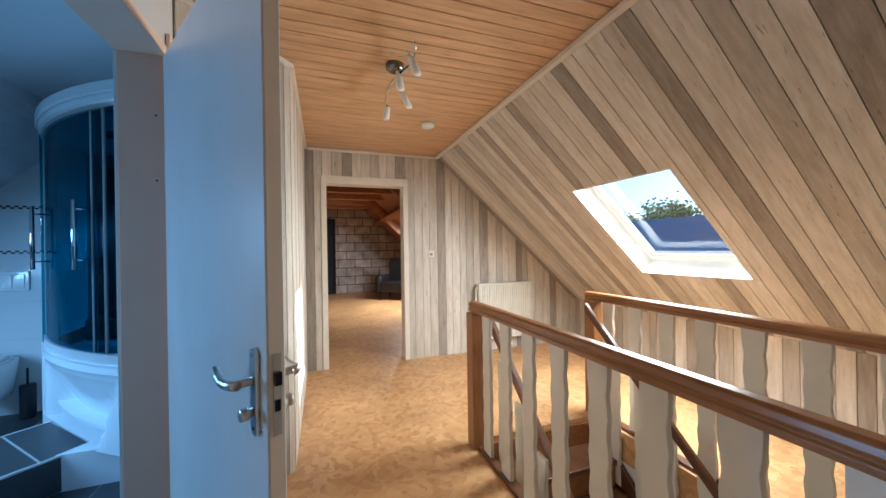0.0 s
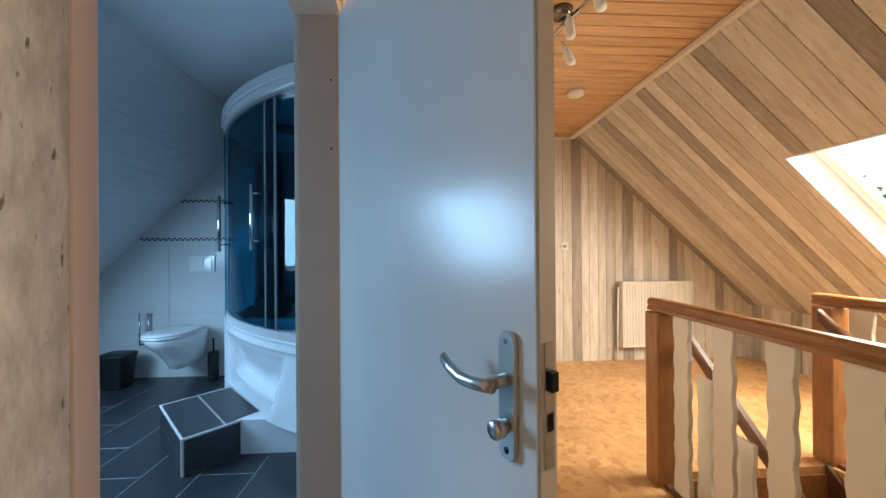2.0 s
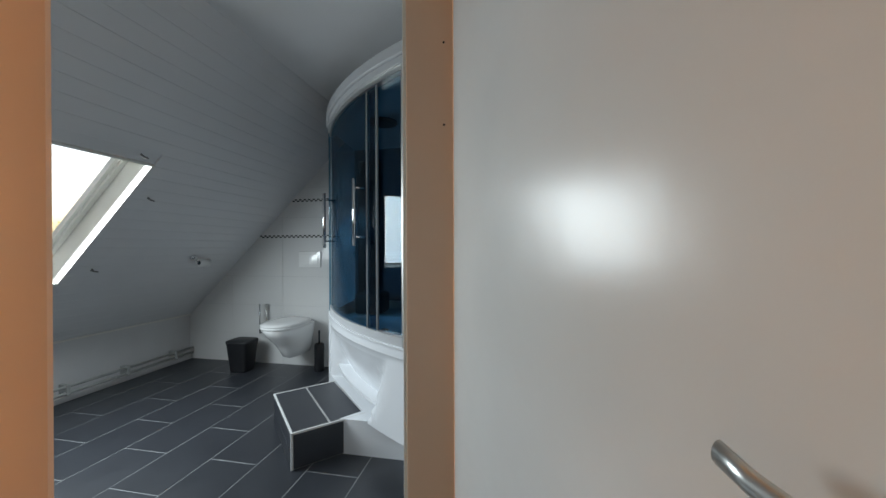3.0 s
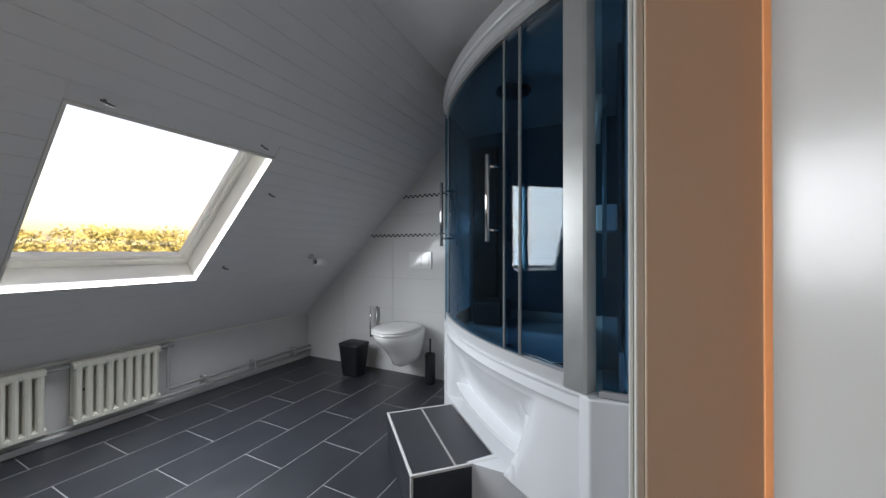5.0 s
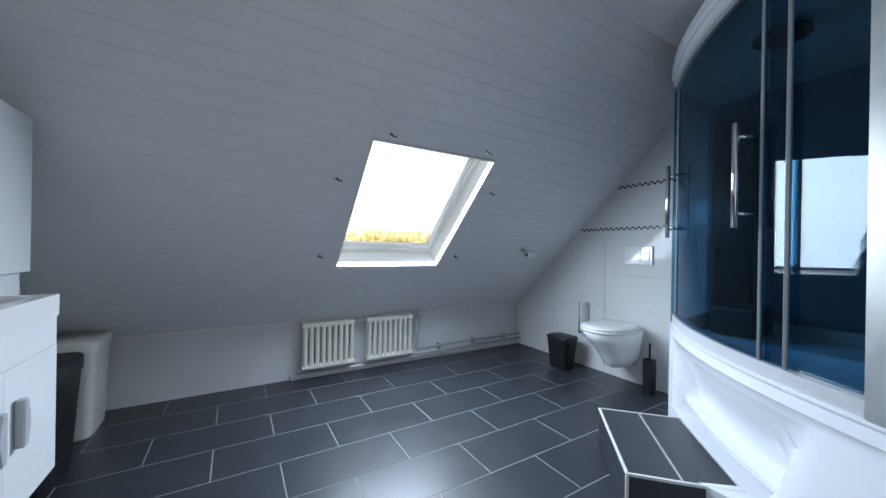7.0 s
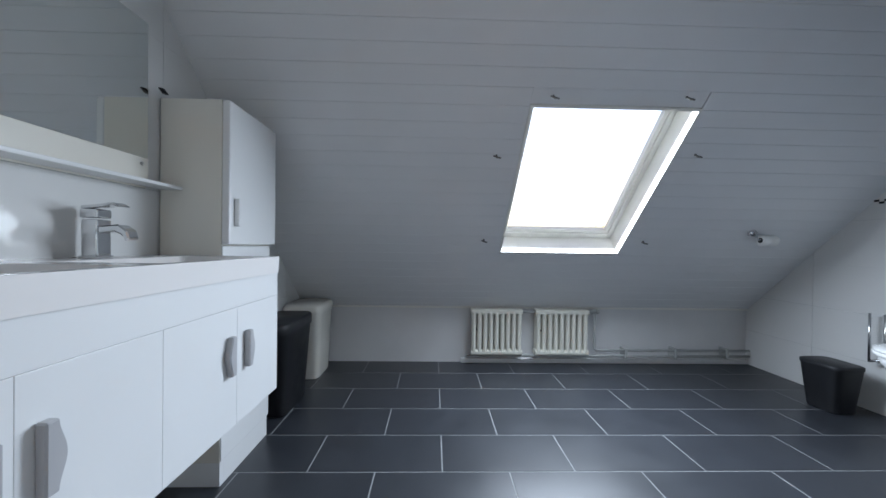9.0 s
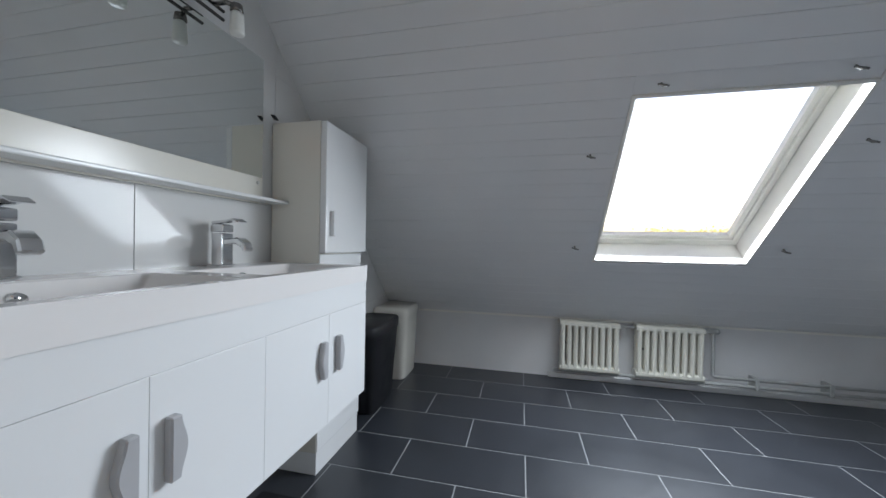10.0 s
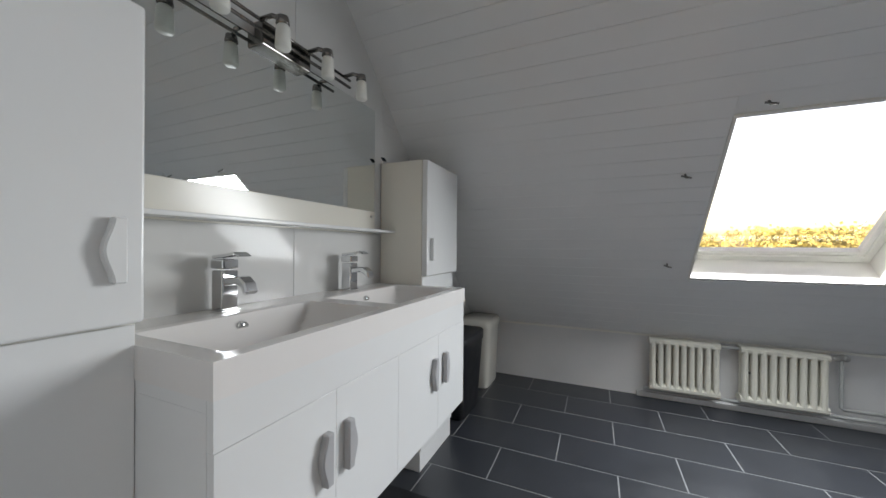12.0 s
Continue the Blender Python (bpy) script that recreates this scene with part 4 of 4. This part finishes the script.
# ---- bathroom: radiators and pipes on the knee wall ----
def column_radiator(y0, y1, n):
    root = thing("radiator", "cream cast column radiator under the slope", "radiator", (-3.46, y0, 0.09), "column radiators")
    p = (y1 - y0) / n
    first = None
    H = 0.385
    for k in range(n):
        if first is None:
            verts, faces = [], []
            for x in (-0.026, 0.026):
                n0 = len(verts)
                prof = ((0.012, 0.008), (0.03, 0.0195), (0.05, 0.0185), (H - 0.05, 0.0185), (H - 0.03, 0.0195), (H - 0.012, 0.008))
                verts += [(x + 1.2 * r * math.cos(i * math.tau / 10), r * math.sin(i * math.tau / 10), z) for z, r in prof for i in range(10)]
                faces += [(n0 + j * 10 + i, n0 + j * 10 + (i + 1) % 10, n0 + j * 10 + 10 + (i + 1) % 10, n0 + j * 10 + 10 + i) for j in range(5) for i in range(10)]
            for z0, z1 in ((0.0, 0.048), (H - 0.048, H)):
                n0 = len(verts)
                zm, hz = (z0 + z1) / 2, (z1 - z0) / 2
                verts += [(0.046 * cx, p * 0.49 * wy, zm + hz * cz) for wy in (-1, 1) for cx, cz in ((-1, -0.4), (-0.6, -1), (0.6, -1), (1, -0.4), (1, 0.4), (0.6, 1), (-0.6, 1), (-1, 0.4))]
                faces += [(n0 + i, n0 + (i + 1) % 8, n0 + 8 + (i + 1) % 8, n0 + 8 + i) for i in range(8)] + [tuple(range(n0, n0 + 8)), tuple(range(n0 + 8, n0 + 16))]
            ob = mesh("section", verts, faces, radiator_paint, root)
            first = ob
        else:
            ob = new("section", first.data)
            ob.parent = root
        ob.location = (0, p * (k + 0.5), 0)
    for z in (0.025, 0.36):
        tube("header", [(0, 0.008, z), (0, y1 - y0 - 0.008, z)], 0.016, radiator_paint, root, 12)
    for yy in (0.06, y1 - y0 - 0.06):
        tube("bracket", [(0, yy, 0.2), (-0.072, yy, 0.2)], 0.008, hook_metal, root, 8)


column_radiator(1.495, 1.925, 9)
column_radiator(2.035, 2.485, 9)


def heating_pipes():
    root = thing("heating_pipe", "grey painted heating pipes along the knee wall", "pipes", (-3.46, 2.5, 0.05))
    r = 0.011
    tube("pipe", [(0, -0.02, 0.40), (0, 0.045, 0.40), (0.0, 0.052, 0.39), (0.0, 0.052, 0.09), (0, 0.065, 0.078), (0, 1.40, 0.078)], r, pipe_paint, root)
    tube("pipe", [(0.0, -1.04, 0.03), (0.0, 1.40, 0.03)], r, pipe_paint, root)
    tube("pipe", [(0, -0.59, 0.40), (0, -0.45, 0.40)], r, pipe_paint, root)
    tube("valve", [(0, 0.02, 0.40), (0, 0.06, 0.41), (0.03, 0.06, 0.41)], 0.02, pipe_paint, root)
    for y in (0.32, 0.75, 1.2):
        box("clamp", -0.07, 0.016, y - 0.012, y + 0.012, 0.012, 0.096, pipe_paint, root, 0.004)


heating_pipes()
skirt = box("baseboard_ledge", X_W + 0.001, X_W + 0.03, 1.42, 3.93, 0, 0.04, wall_tile, bevel=0.004)
skirt.data.materials[0] = plaster
structure(skirt, "low white tiled skirting along knee wall", "skirting")
structure(box("trim_slope_foot", X_W + 0.002, X_W + 0.022, 0.07, 3.93, 0.468, 0.482, white_paint), "thin white batten at the slope's foot", "trim")


# ---- bathroom: vanity ----
def vanity():
    X0, X1, YB, YF, ZT = -0.797, -1.972, 0.075, 0.553, 0.945
    root = thing("vanity_unit", "white double washbasin vanity with four doors", "vanity unit", (0, 0, 0))
    box("body", X1 + 0.003, X0 - 0.003, YB, YF - 0.022, 0.412, 0.855, cabinet_white, root)
    for xa, xb in ((X1 + 0.003, X1 + 0.02), (X0 - 0.02, X0 - 0.003)):
        box("cheek", xa, xb, YB, YF - 0.022, 0.8555, 0.8795, cabinet_white, root)
    box("front_rail", X1 + 0.003, X0 - 0.003, YF - 0.0215, YF - 0.004, 0.792, 0.8795, cabinet_white, root, 0.0007)
    # cast top with two sunk basins
    nx, ny = 96, 40
    def depth(x, y):
        best = 0.0
        for a, b in ((-1.345, -0.845), (-1.925, -1.425)):
            dx = min(x - a, b - x)
            dy = min(y - 0.205, 0.515 - y)
            if dx > 0 and dy > 0:
                d = min(min(dx / 0.09, 1.0) ** 0.8 * 0.085, min(dy / 0.05, 1.0) * 0.085)
                best = max(best, d)
        return best
    xs = [X1 + (X0 - X1) * i / nx for i in range(nx + 1)]
    ys = [YB + (YF - YB) * j / ny for j in range(ny + 1)]
    verts = [(x, y, ZT - depth(x, y)) for y in ys for x in xs]
    faces = [(j * (nx + 1) + i, j * (nx + 1) + i + 1, (j + 1) * (nx + 1) + i + 1, (j + 1) * (nx + 1) + i) for j in range(ny) for i in range(nx)]
    base = len(verts)
    loop = [i for i in range(nx + 1)] + [j * (nx + 1) + nx for j in range(1, ny + 1)] + [ny * (nx + 1) + i for i in range(nx - 1, -1, -1)] + [j * (nx + 1) for j in range(ny - 1, 0, -1)]
    verts += [(verts[i][0], verts[i][1], 0.88) for i in loop]
    n = len(loop)
    faces += [(loop[k], loop[(k + 1) % n], base + (k + 1) % n, base + k) for k in range(n)]
    top = mesh("basin_top", verts, faces, basin_white, root, smooth=True)
    top.modifiers.new("edge", "EDGE_SPLIT").split_angle = radians(35)
    edges = [X0 - 0.003, -1.093, -1.380, -1.684, X1 + 0.003]
    for k in range(4):
        d = box("door", edges[k + 1] + 0.0006, edges[k] - 0.0006, YF - 0.0215, YF - 0.003, 0.414, 0.7912, cabinet_white, root, 0.0007)
    for x, s in ((-1.055, 1), (-1.128, -1), (-1.640, 1), (-1.735, -1)):
        out = []
        for i in range(17):
            v = i / 16
            out.append((s * (0.012 + 0.013 * math.sin(math.pi * v) ** 2), 0.585 + 0.122 * v))
        out += [(-s * 0.010, 0.707), (-s * 0.010, 0.585)]
        prism("handle", out, lambda u, v, w: (x + u, YF - 0.0025 + w, v), 0.02, grey_plastic, root, 0.003)
    for x in (-1.11, -1.675):
        tube("overflow_ring", [(x + 0.022, 0.2165, 0.911), (x + 0.022, 0.2275, 0.908)], 0.016, chrome, root, 18)
        tube("drain", [(x, 0.36, 0.8605), (x, 0.36, 0.866)], 0.028, chrome, root, 18)
    return root


vanity()


def tap(x):
    root = thing("basin_tap", "square chrome mixer tap on washbasin", "tap", (x, 0.132, 0.945), "basin taps")
    box("body", -0.024, 0.024, -0.024, 0.024, 0.0, 0.118, chrome, root, 0.004)
    box("base", -0.029, 0.029, -0.029, 0.029, 0.0, 0.008, chrome, root, 0.003)
    box("head", -0.025, 0.025, -0.03, 0.026, 0.122, 0.150, chrome, root, 0.006, 3)
    prism("lever", [(-0.03, 0.150), (0.03, 0.156), (0.062, 0.164), (0.084, 0.157), (0.087, 0.161), (0.064, 0.172), (0.03, 0.166), (-0.03, 0.160)], lambda u, v, w: (w - 0.02, u, v), 0.04, chrome, root, 0.002)
    prism("spout", [(0.02, 0.074), (0.07, 0.082), (0.092, 0.072), (0.102, 0.052), (0.116, 0.060), (0.108, 0.085), (0.082, 0.104), (0.02, 0.098)], lambda u, v, w: (w - 0.02, u, v), 0.04, chrome, root, 0.004)


tap(-1.100)
tap(-1.658)


def mirror_panel():
    root = thing("mirror", "wide frameless mirror on white board with shelf", "mirror", (0, 0, 0))
    box("pane", -1.905, -0.80, 0.080, 0.086, 1.312, 1.822, mirror_mat, root)
    box("board", -1.905, -0.80, 0.072, 0.0795, 1.20, 1.821, cabinet_cream, root)
    box("lower_board", -1.905, -0.80, 0.080, 0.088, 1.222, 1.311, cabinet_cream, root, 0.001)
    box("shelf", -1.985, -0.80, 0.072, 0.165, 1.206, 1.219, cabinet_white, root, 0.004)
    for x in (-1.875, -0.83):
        tube("fixing", [(x, 0.0885, 1.287), (x, 0.092, 1.287)], 0.007, steel, root, 14)


mirror_panel()


def mirror_light():
    root = thing("mirror_light", "dark chrome mirror light bar with frosted glass spots", "wall light", (-1.33, 0.087, 1.825))
    box("mount", -0.105, 0.105, -0.006, 0.035, -0.035, 0.045, dark_chrome, root, 0.005)
    for z in (0.03, 0.0):
        tube("rail", [(-0.32, 0.045, z), (0.32, 0.045, z)], 0.006, dark_chrome, root)
    for x in (-0.30, -0.10, 0.10, 0.30):
        tube("arm", [(x + 0.02, 0.045, 0.03), (x + 0.01, 0.085, 0.038), (x, 0.11, 0.03)], 0.008, dark_chrome, root)
        loft("cap", [ring(x, 0.12, z, r, r, 16) for z, r in ((0.034, 0.008), (0.03, 0.018), (0.008, 0.021), (0.004, 0.017))], dark_chrome, root)
        loft("shade", [ring(x, 0.122, z, r, r, 18) for z, r in ((0.003, 0.017), (-0.005, 0.021), (-0.066, 0.024), (-0.072, 0.021))], frosted, root)


mirror_light()


def column_cabinet(x0, x1, label, hinge):
    """Tall shallow bathroom cabinet with an upper door and lower door."""
    root = thing("column_cabinet", label, "cabinet", (0, 0, 0), "column cabinets")
    box("body", x0, x1, 0.075, 0.318, 0.10, 1.575, cabinet_cream, root, 0.003)
    box("plinth", x0 + 0.006, x1 - 0.006, 0.09, 0.316, 0, 0.0995, cabinet_white, root)
    box("door", x0 + 0.001, x1 - 0.001, 0.3185, 0.350, 0.99, 1.573, cabinet_white, root, 0.006, 3)
    box("lower_door", x0 + 0.003, x1 - 0.003, 0.3185, 0.323, 0.105, 0.984, cabinet_white, root, 0.003)
    hx = x1 - 0.045 if hinge > 0 else x0 + 0.045
    out = []
    for i in range(17):
        v = i / 16
        out.append((-hinge * (0.010 + 0.013 * math.sin(math.pi * v) ** 2), 1.066 + 0.115 * v))
    out += [(hinge * 0.010, 1.181), (hinge * 0.010, 1.066)]
    prism("handle", out, lambda u, v, w: (hx + u, 0.3505 + w, v), 0.02, cabinet_white, root, 0.003)


column_cabinet(-2.386, -1.978, "white lacquered column cabinet beside the washbasins", 1)
column_cabinet(-0.802, -0.442, "white lacquered column cabinet next to the doorway", -1)
small = loft("cable_bundle", [ring(-1.945 + 0.01 * k, 0.12, 1.60 + 0.006 * k, 0.012, 0.01, 8) for k in range(3)], black_plastic)
small.location.z = -0.024
tagged(small, "small black clip on top of cabinet", "clip")
loft_bin = loft("laundry_bin", [ring(-2.72, 0.235, z, a, a * 0.58, 36, 5) for z, a in ((0, 0.17), (0.01, 0.18), (0.47, 0.225), (0.475, 0.235), (0.53, 0.235), (0.54, 0.225))], black_plastic)
tagged(loft_bin, "black plastic laundry bin beside column cabinet", "laundry bin")
white_box = loft("storage_bin", [ring(-3.27, 0.215, z, a, a * 0.78, 36, 6) for z, a in ((0, 0.15), (0.01, 0.155), (0.47, 0.175), (0.49, 0.185), (0.53, 0.185), (0.55, 0.165))], cabinet_cream)
tagged(white_box, "cream plastic storage bin in the corner", "storage bin")
scale = box("bathroom_scale", -1.82, -1.52, 0.18, 0.48, 0.001, 0.03, black_plastic, bevel=0.012, segments=3)
tagged(scale, "flat black bathroom scale under the vanity", "bathroom scale")


# ---- outside ----
ground = structure(mesh("ground", [(-900, -900, -3.2), (900, -900, -3.2), (900, 900, -3.2), (-900, 900, -3.2)], [(0, 1, 2, 3)], grass), "grass ground to the horizon", "ground")


def tree(name, x, y, h, seed, count=1500):
    rnd = random.Random(seed)
    root = thing(name, "leafy tree with yellow-green autumn crown, colour paled for sun and haze", "tree", (x, y, -3.2), "trees behind the house")
    limbs = [(Vector((0, 0, 0)), Vector((0.1, 0, h * 0.6)), 0.22)]
    for k in range(7):
        a, z = rnd.random() * math.tau, h * rnd.uniform(0.3, 0.6)
        limbs.append((Vector((0, 0, z)), Vector((math.cos(a) * h * 0.28, math.sin(a) * h * 0.28, z + h * rnd.uniform(0.15, 0.35))), 0.08))
    verts, faces = [], []
    for p, q, r in limbs:
        k = len(verts)
        for e, s in ((p, 1), (q, 0.35)):
            verts += [(e.x + r * s * math.cos(i * 1.047), e.y + r * s * math.sin(i * 1.047), e.z) for i in range(6)]
        faces += [(k + i, k + (i + 1) % 6, k + 6 + (i + 1) % 6, k + 6 + i) for i in range(6)]
    mesh("trunk", verts, faces, bark, root)
    verts, faces = [], []
    centres = [Vector((rnd.gauss(0, h * 0.16), rnd.gauss(0, h * 0.16), h * rnd.uniform(0.4, 0.92))) for _ in range(14)]
    for i in range(count):
        c = rnd.choice(centres) + Vector((rnd.gauss(0, 1), rnd.gauss(0, 1), rnd.gauss(0, 0.8))) * h * 0.07
        u = Vector((rnd.uniform(-1, 1), rnd.uniform(-1, 1), rnd.uniform(-1, 1))).normalized() * rnd.uniform(0.14, 0.32)
        w = u.cross(Vector((rnd.uniform(-1, 1), rnd.uniform(-1, 1), rnd.uniform(-1, 1)))).normalized() * 0.2
        k = len(verts)
        verts += [c - u, c + w, c + u, c - w]
        faces.append((k, k + 1, k + 2, k + 3))
    tagged(mesh("crown", verts, faces, leaf_mat, root), kind="stuff")
    return root


t0 = tree("tree", -60, 0, 8.8, 1)
t1 = tree("tree", -60, 10, 8.3, 2)
t2 = tree("tree", 45, 50, 11, 3)
rnd = random.Random(5)
for k in range(46):
    yy = -66 + k * 3.6
    copy_thing((t0, t1)[k % 2], pose(-64 + rnd.uniform(-4, 4), yy + rnd.uniform(-1.5, 1.5), -3.7 + rnd.uniform(-0.6, 0.3), 0, 0, rnd.uniform(0, 360)))
for k in range(9):
    copy_thing(t2, pose(48 + rnd.uniform(-4, 4), 8 + k * 6, -3.2 + rnd.uniform(-1, 1), 0, 0, rnd.uniform(0, 360)))


def neighbour():
    root = thing("house", "neighbouring brick house with dark tiled roof", "house", (26, 16, -3.2))
    box("wall", -4, 4, -7, 7, 0, 3.0, brick_far, root)
    mesh("roof", [(-4.5, -7.4, 2.9), (4.5, -7.4, 2.9), (4.5, 7.4, 2.9), (-4.5, 7.4, 2.9), (0, -7.4, 6.6), (0, 7.4, 6.6)], [(0, 4, 5, 3), (1, 2, 5, 4), (0, 1, 4), (2, 3, 5), (0, 3, 2, 1)], far_roof, root)
    for yy in (-4, 0, 4):
        w = box("window", -4.05, -3.98, yy - 0.6, yy + 0.6, 1.0, 2.3, white_paint, root, 0.01)


neighbour()


# ---- boards and tiles, piece by piece ----
def boards_upright(parent, outline, put, u0, u1, width, mat, keep=None, depth=0.012, dark=()):
    """Clads a wall: upright boards cut to the outline; keep() may cut a doorway; dark: where dark boards lie."""
    u = u0
    k = 0
    rnd = random.Random(int(u0 * 100) + 7)
    while u < u1:
        w = width * rnd.choice((0.85, 1.0, 1.0, 1.15))
        tone = "LLMLLDLLLML"[k % 11]
        if dark:
            tone = "D" if any(u <= q < u + w for q in dark) else "LLLM"[k % 4]
        k += 1
        strip = clip(clip(outline, 1, 0, min(u + w - 0.0022, u1)), -1, 0, -u - 0.0022)
        parts = keep(strip, u, u + w) if keep else [strip]
        for p in parts:
            if len(p) >= 3:
                prism("board", p, put, depth, mat[tone] if isinstance(mat, dict) else mat, parent)
        u += w


far_wall = bpy.data.objects["wall_far"]


def doorway(strip, a, b):
    if b < 0.28 or a > 1.235:
        return [strip]
    out = [clip(strip, 0, -1, -2.097)]
    if a < 0.278:
        out.append(clip(clip(strip, 1, 0, 0.278), 0, 1, 2.095))
    if b > 1.237:
        out.append(clip(clip(strip, -1, 0, -1.237), 0, 1, 2.095))
    return out


slope_top = [(0.124, 0.0), (X_E, 0.0), (X_E, CEIL - 0.925 * (X_E - 1.60) + 0.01), (1.60, CEIL), (0.124, CEIL)]
boards_upright(far_wall, slope_top, lambda u, v, w: (u, Y_FAR - 0.001 - w, v), 0.124, X_E, 0.1, scrap_v, doorway, dark=(0.162, 0.6, 1.1, 1.64, 2.17, 2.69, 3.2))
boards_upright(bpy.data.objects["wall_cupboard"], [(2.37, 0), (Y_FAR - 0.014, 0), (Y_FAR - 0.014, CEIL), (2.37, CEIL)], lambda u, v, w: (0.1125 + w, u, v), 2.37, Y_FAR - 0.014, 0.1, scrap_v)
dg = Vector((0.112 - PART_L, 2.36 - 1.90)).normalized()
boards_upright(bpy.data.objects["wall_cupboard"], [(0.0, 0), (0.62, 0), (0.62, CEIL), (0.0, CEIL)], lambda u, v, w: (PART_L + dg.x * u + dg.y * (w + 0.0005), 1.90 + dg.y * u - dg.x * (w + 0.0005), v), 0.0, 0.612, 0.1, scrap_v)
boards_upright(bpy.data.objects["wall_partition"], [(0.0, 0), (DOOR_Y0 - 0.041, 0), (DOOR_Y0 - 0.041, CEIL), (0.0, CEIL)], lambda u, v, w: (PART_L + 0.0005 + w, u, v), 0.0, DOOR_Y0 - 0.041, 0.17, peeling)
boards_upright(bpy.data.objects["wall_landing_side"], [(Y_BACK, 0), (-0.002, 0), (-0.002, CEIL), (Y_BACK, CEIL)], lambda u, v, w: (PART_L + 0.0005 + w, u, v), Y_BACK, -0.002, 0.1, scrap_v)
boards_upright(bpy.data.objects["wall_knee_east"], [(Y_BACK, 0), (Y_FAR - 0.014, 0), (Y_FAR - 0.014, 0.57), (Y_BACK, 0.57)], lambda u, v, w: (X_E - 0.0005 - w, u, v), Y_BACK, Y_FAR - 0.014, 0.1, scrap_v)


def around_hole(hole):
    hy0, hy1, hs0, hs1 = hole

    def keep(strip, a, b):
        if b < hy0 or a > hy1:
            return [strip]
        out = [clip(strip, 0, 1, hs0), clip(strip, 0, -1, -hs1)]
        if a < hy0:
            out.append(clip(clip(clip(strip, 1, 0, hy0), 0, -1, -hs0), 0, 1, hs1))
        if b > hy1:
            out.append(clip(clip(clip(strip, -1, 0, -hy1), 0, -1, -hs0), 0, 1, hs1))
        return out
    return keep


boards_upright(roof_east, [(Y_BACK, 0.0), (Y_FAR - 0.014, 0.0), (Y_FAR - 0.014, 2.68), (Y_BACK, 2.68)], lambda u, v, w: on_slope(EAST, u, v, w - 0.001), Y_BACK, Y_FAR - 0.014, 0.105, scrap_s, around_hole(EAST_HOLE), dark=[1.36 + 0.55 * k for k in range(-4, 6)])

# white boards of the bathroom slope run along the house
s = 0.0
while s < 2.74:
    hy0, hy1, hs0, hs1 = WEST_HOLE
    spans = [(0.062, 3.938)] if s + 0.089 < hs0 or s > hs1 else [(0.062, hy0), (hy1, 3.938)]
    for y0, y1 in spans:
        boxes("board", [slope_box(WEST, y0, y1, s + 0.00005, min(s + 0.08995, 2.745), 0.0, 0.0115)], white_y, roof_west, 0.003)
    s += 0.09

# anthracite floor tiles, half-bond
P, R = 0.5935, 0.2965
row = -10
shared = {}
while True:
    x0 = -2.965 + R * row
    row += 1
    if x0 > PART_L:
        break
    if x0 + R < X_W:
        continue
    shift = 0.339 if (row - 1) % 2 else 0.042
    k = -2
    while True:
        y0 = shift + P * k
        k += 1
        if y0 > 3.95:
            break
        a0, a1 = max(x0 + 0.0032, X_W - 0.02), min(x0 + R - 0.0032, PART_L)
        b0, b1 = max(y0 + 0.0032, 0.0), min(y0 + P - 0.0032, 3.96)
        if a1 - a0 > 0.01 and b1 - b0 > 0.01:
            box("tile", a0, a1, b0, b1, -0.0015, 0.0, slate, bath_floor, 0.0004, 1)


def wall_tiles(parent, outline, put, u0, u1, z0, width=0.6, height=0.3):
    v = z0
    while v < 2.4:
        u = u0
        while u < u1:
            p = clip(clip(clip(clip(outline, 1, 0, u + width - 0.0014), -1, 0, -u - 0.0014), 0, 1, v + height - 0.0005), 0, -1, -v - 0.0005)
            if len(p) >= 3:
                prism("tile", p, put, 0.008, wall_tile, parent)
            u += width
        v += height


gable = [(X_W, 0.0), (PART_B - 0.001, 0.0), (PART_B - 0.001, CEIL), (-1.559, CEIL), (X_W, CEIL - 0.97 * (-1.559 - X_W) + 0.012)]
wall_tiles(bpy.data.objects["wall_toilet"], gable, lambda u, v, w: (u, 3.9395 - w, v), -3.6, PART_B, 0.0)
wall_tiles(bpy.data.objects["wall_vanity"], gable, lambda u, v, w: (u, 0.0605 + w, v), -3.77, PART_B, 0.0, 0.59, 0.6)


def mosaic(z):
    verts, faces = [], []
    x = -1.56
    k = 0
    xl = -1.559 - (CEIL - z) / 0.97 + 0.02
    while x > xl:
        for j in range(2):
            if (k + j) % 2 == 0:
                b = box_verts(x - 0.024, x, 3.9275, 3.9312, z + j * 0.014 - 0.0135, z + j * 0.014)
                n = len(verts)
                verts += b
                faces += [tuple(i + n for i in f) for f in BOX_FACES]
        x -= 0.025
        k += 1
    ob = mesh("mosaic_border", verts, faces, mosaic_dark, bpy.data.objects["wall_toilet"])
    tagged(ob, "thin black and white mosaic border", kind="stuff")


mosaic(1.308)
mosaic(1.672)
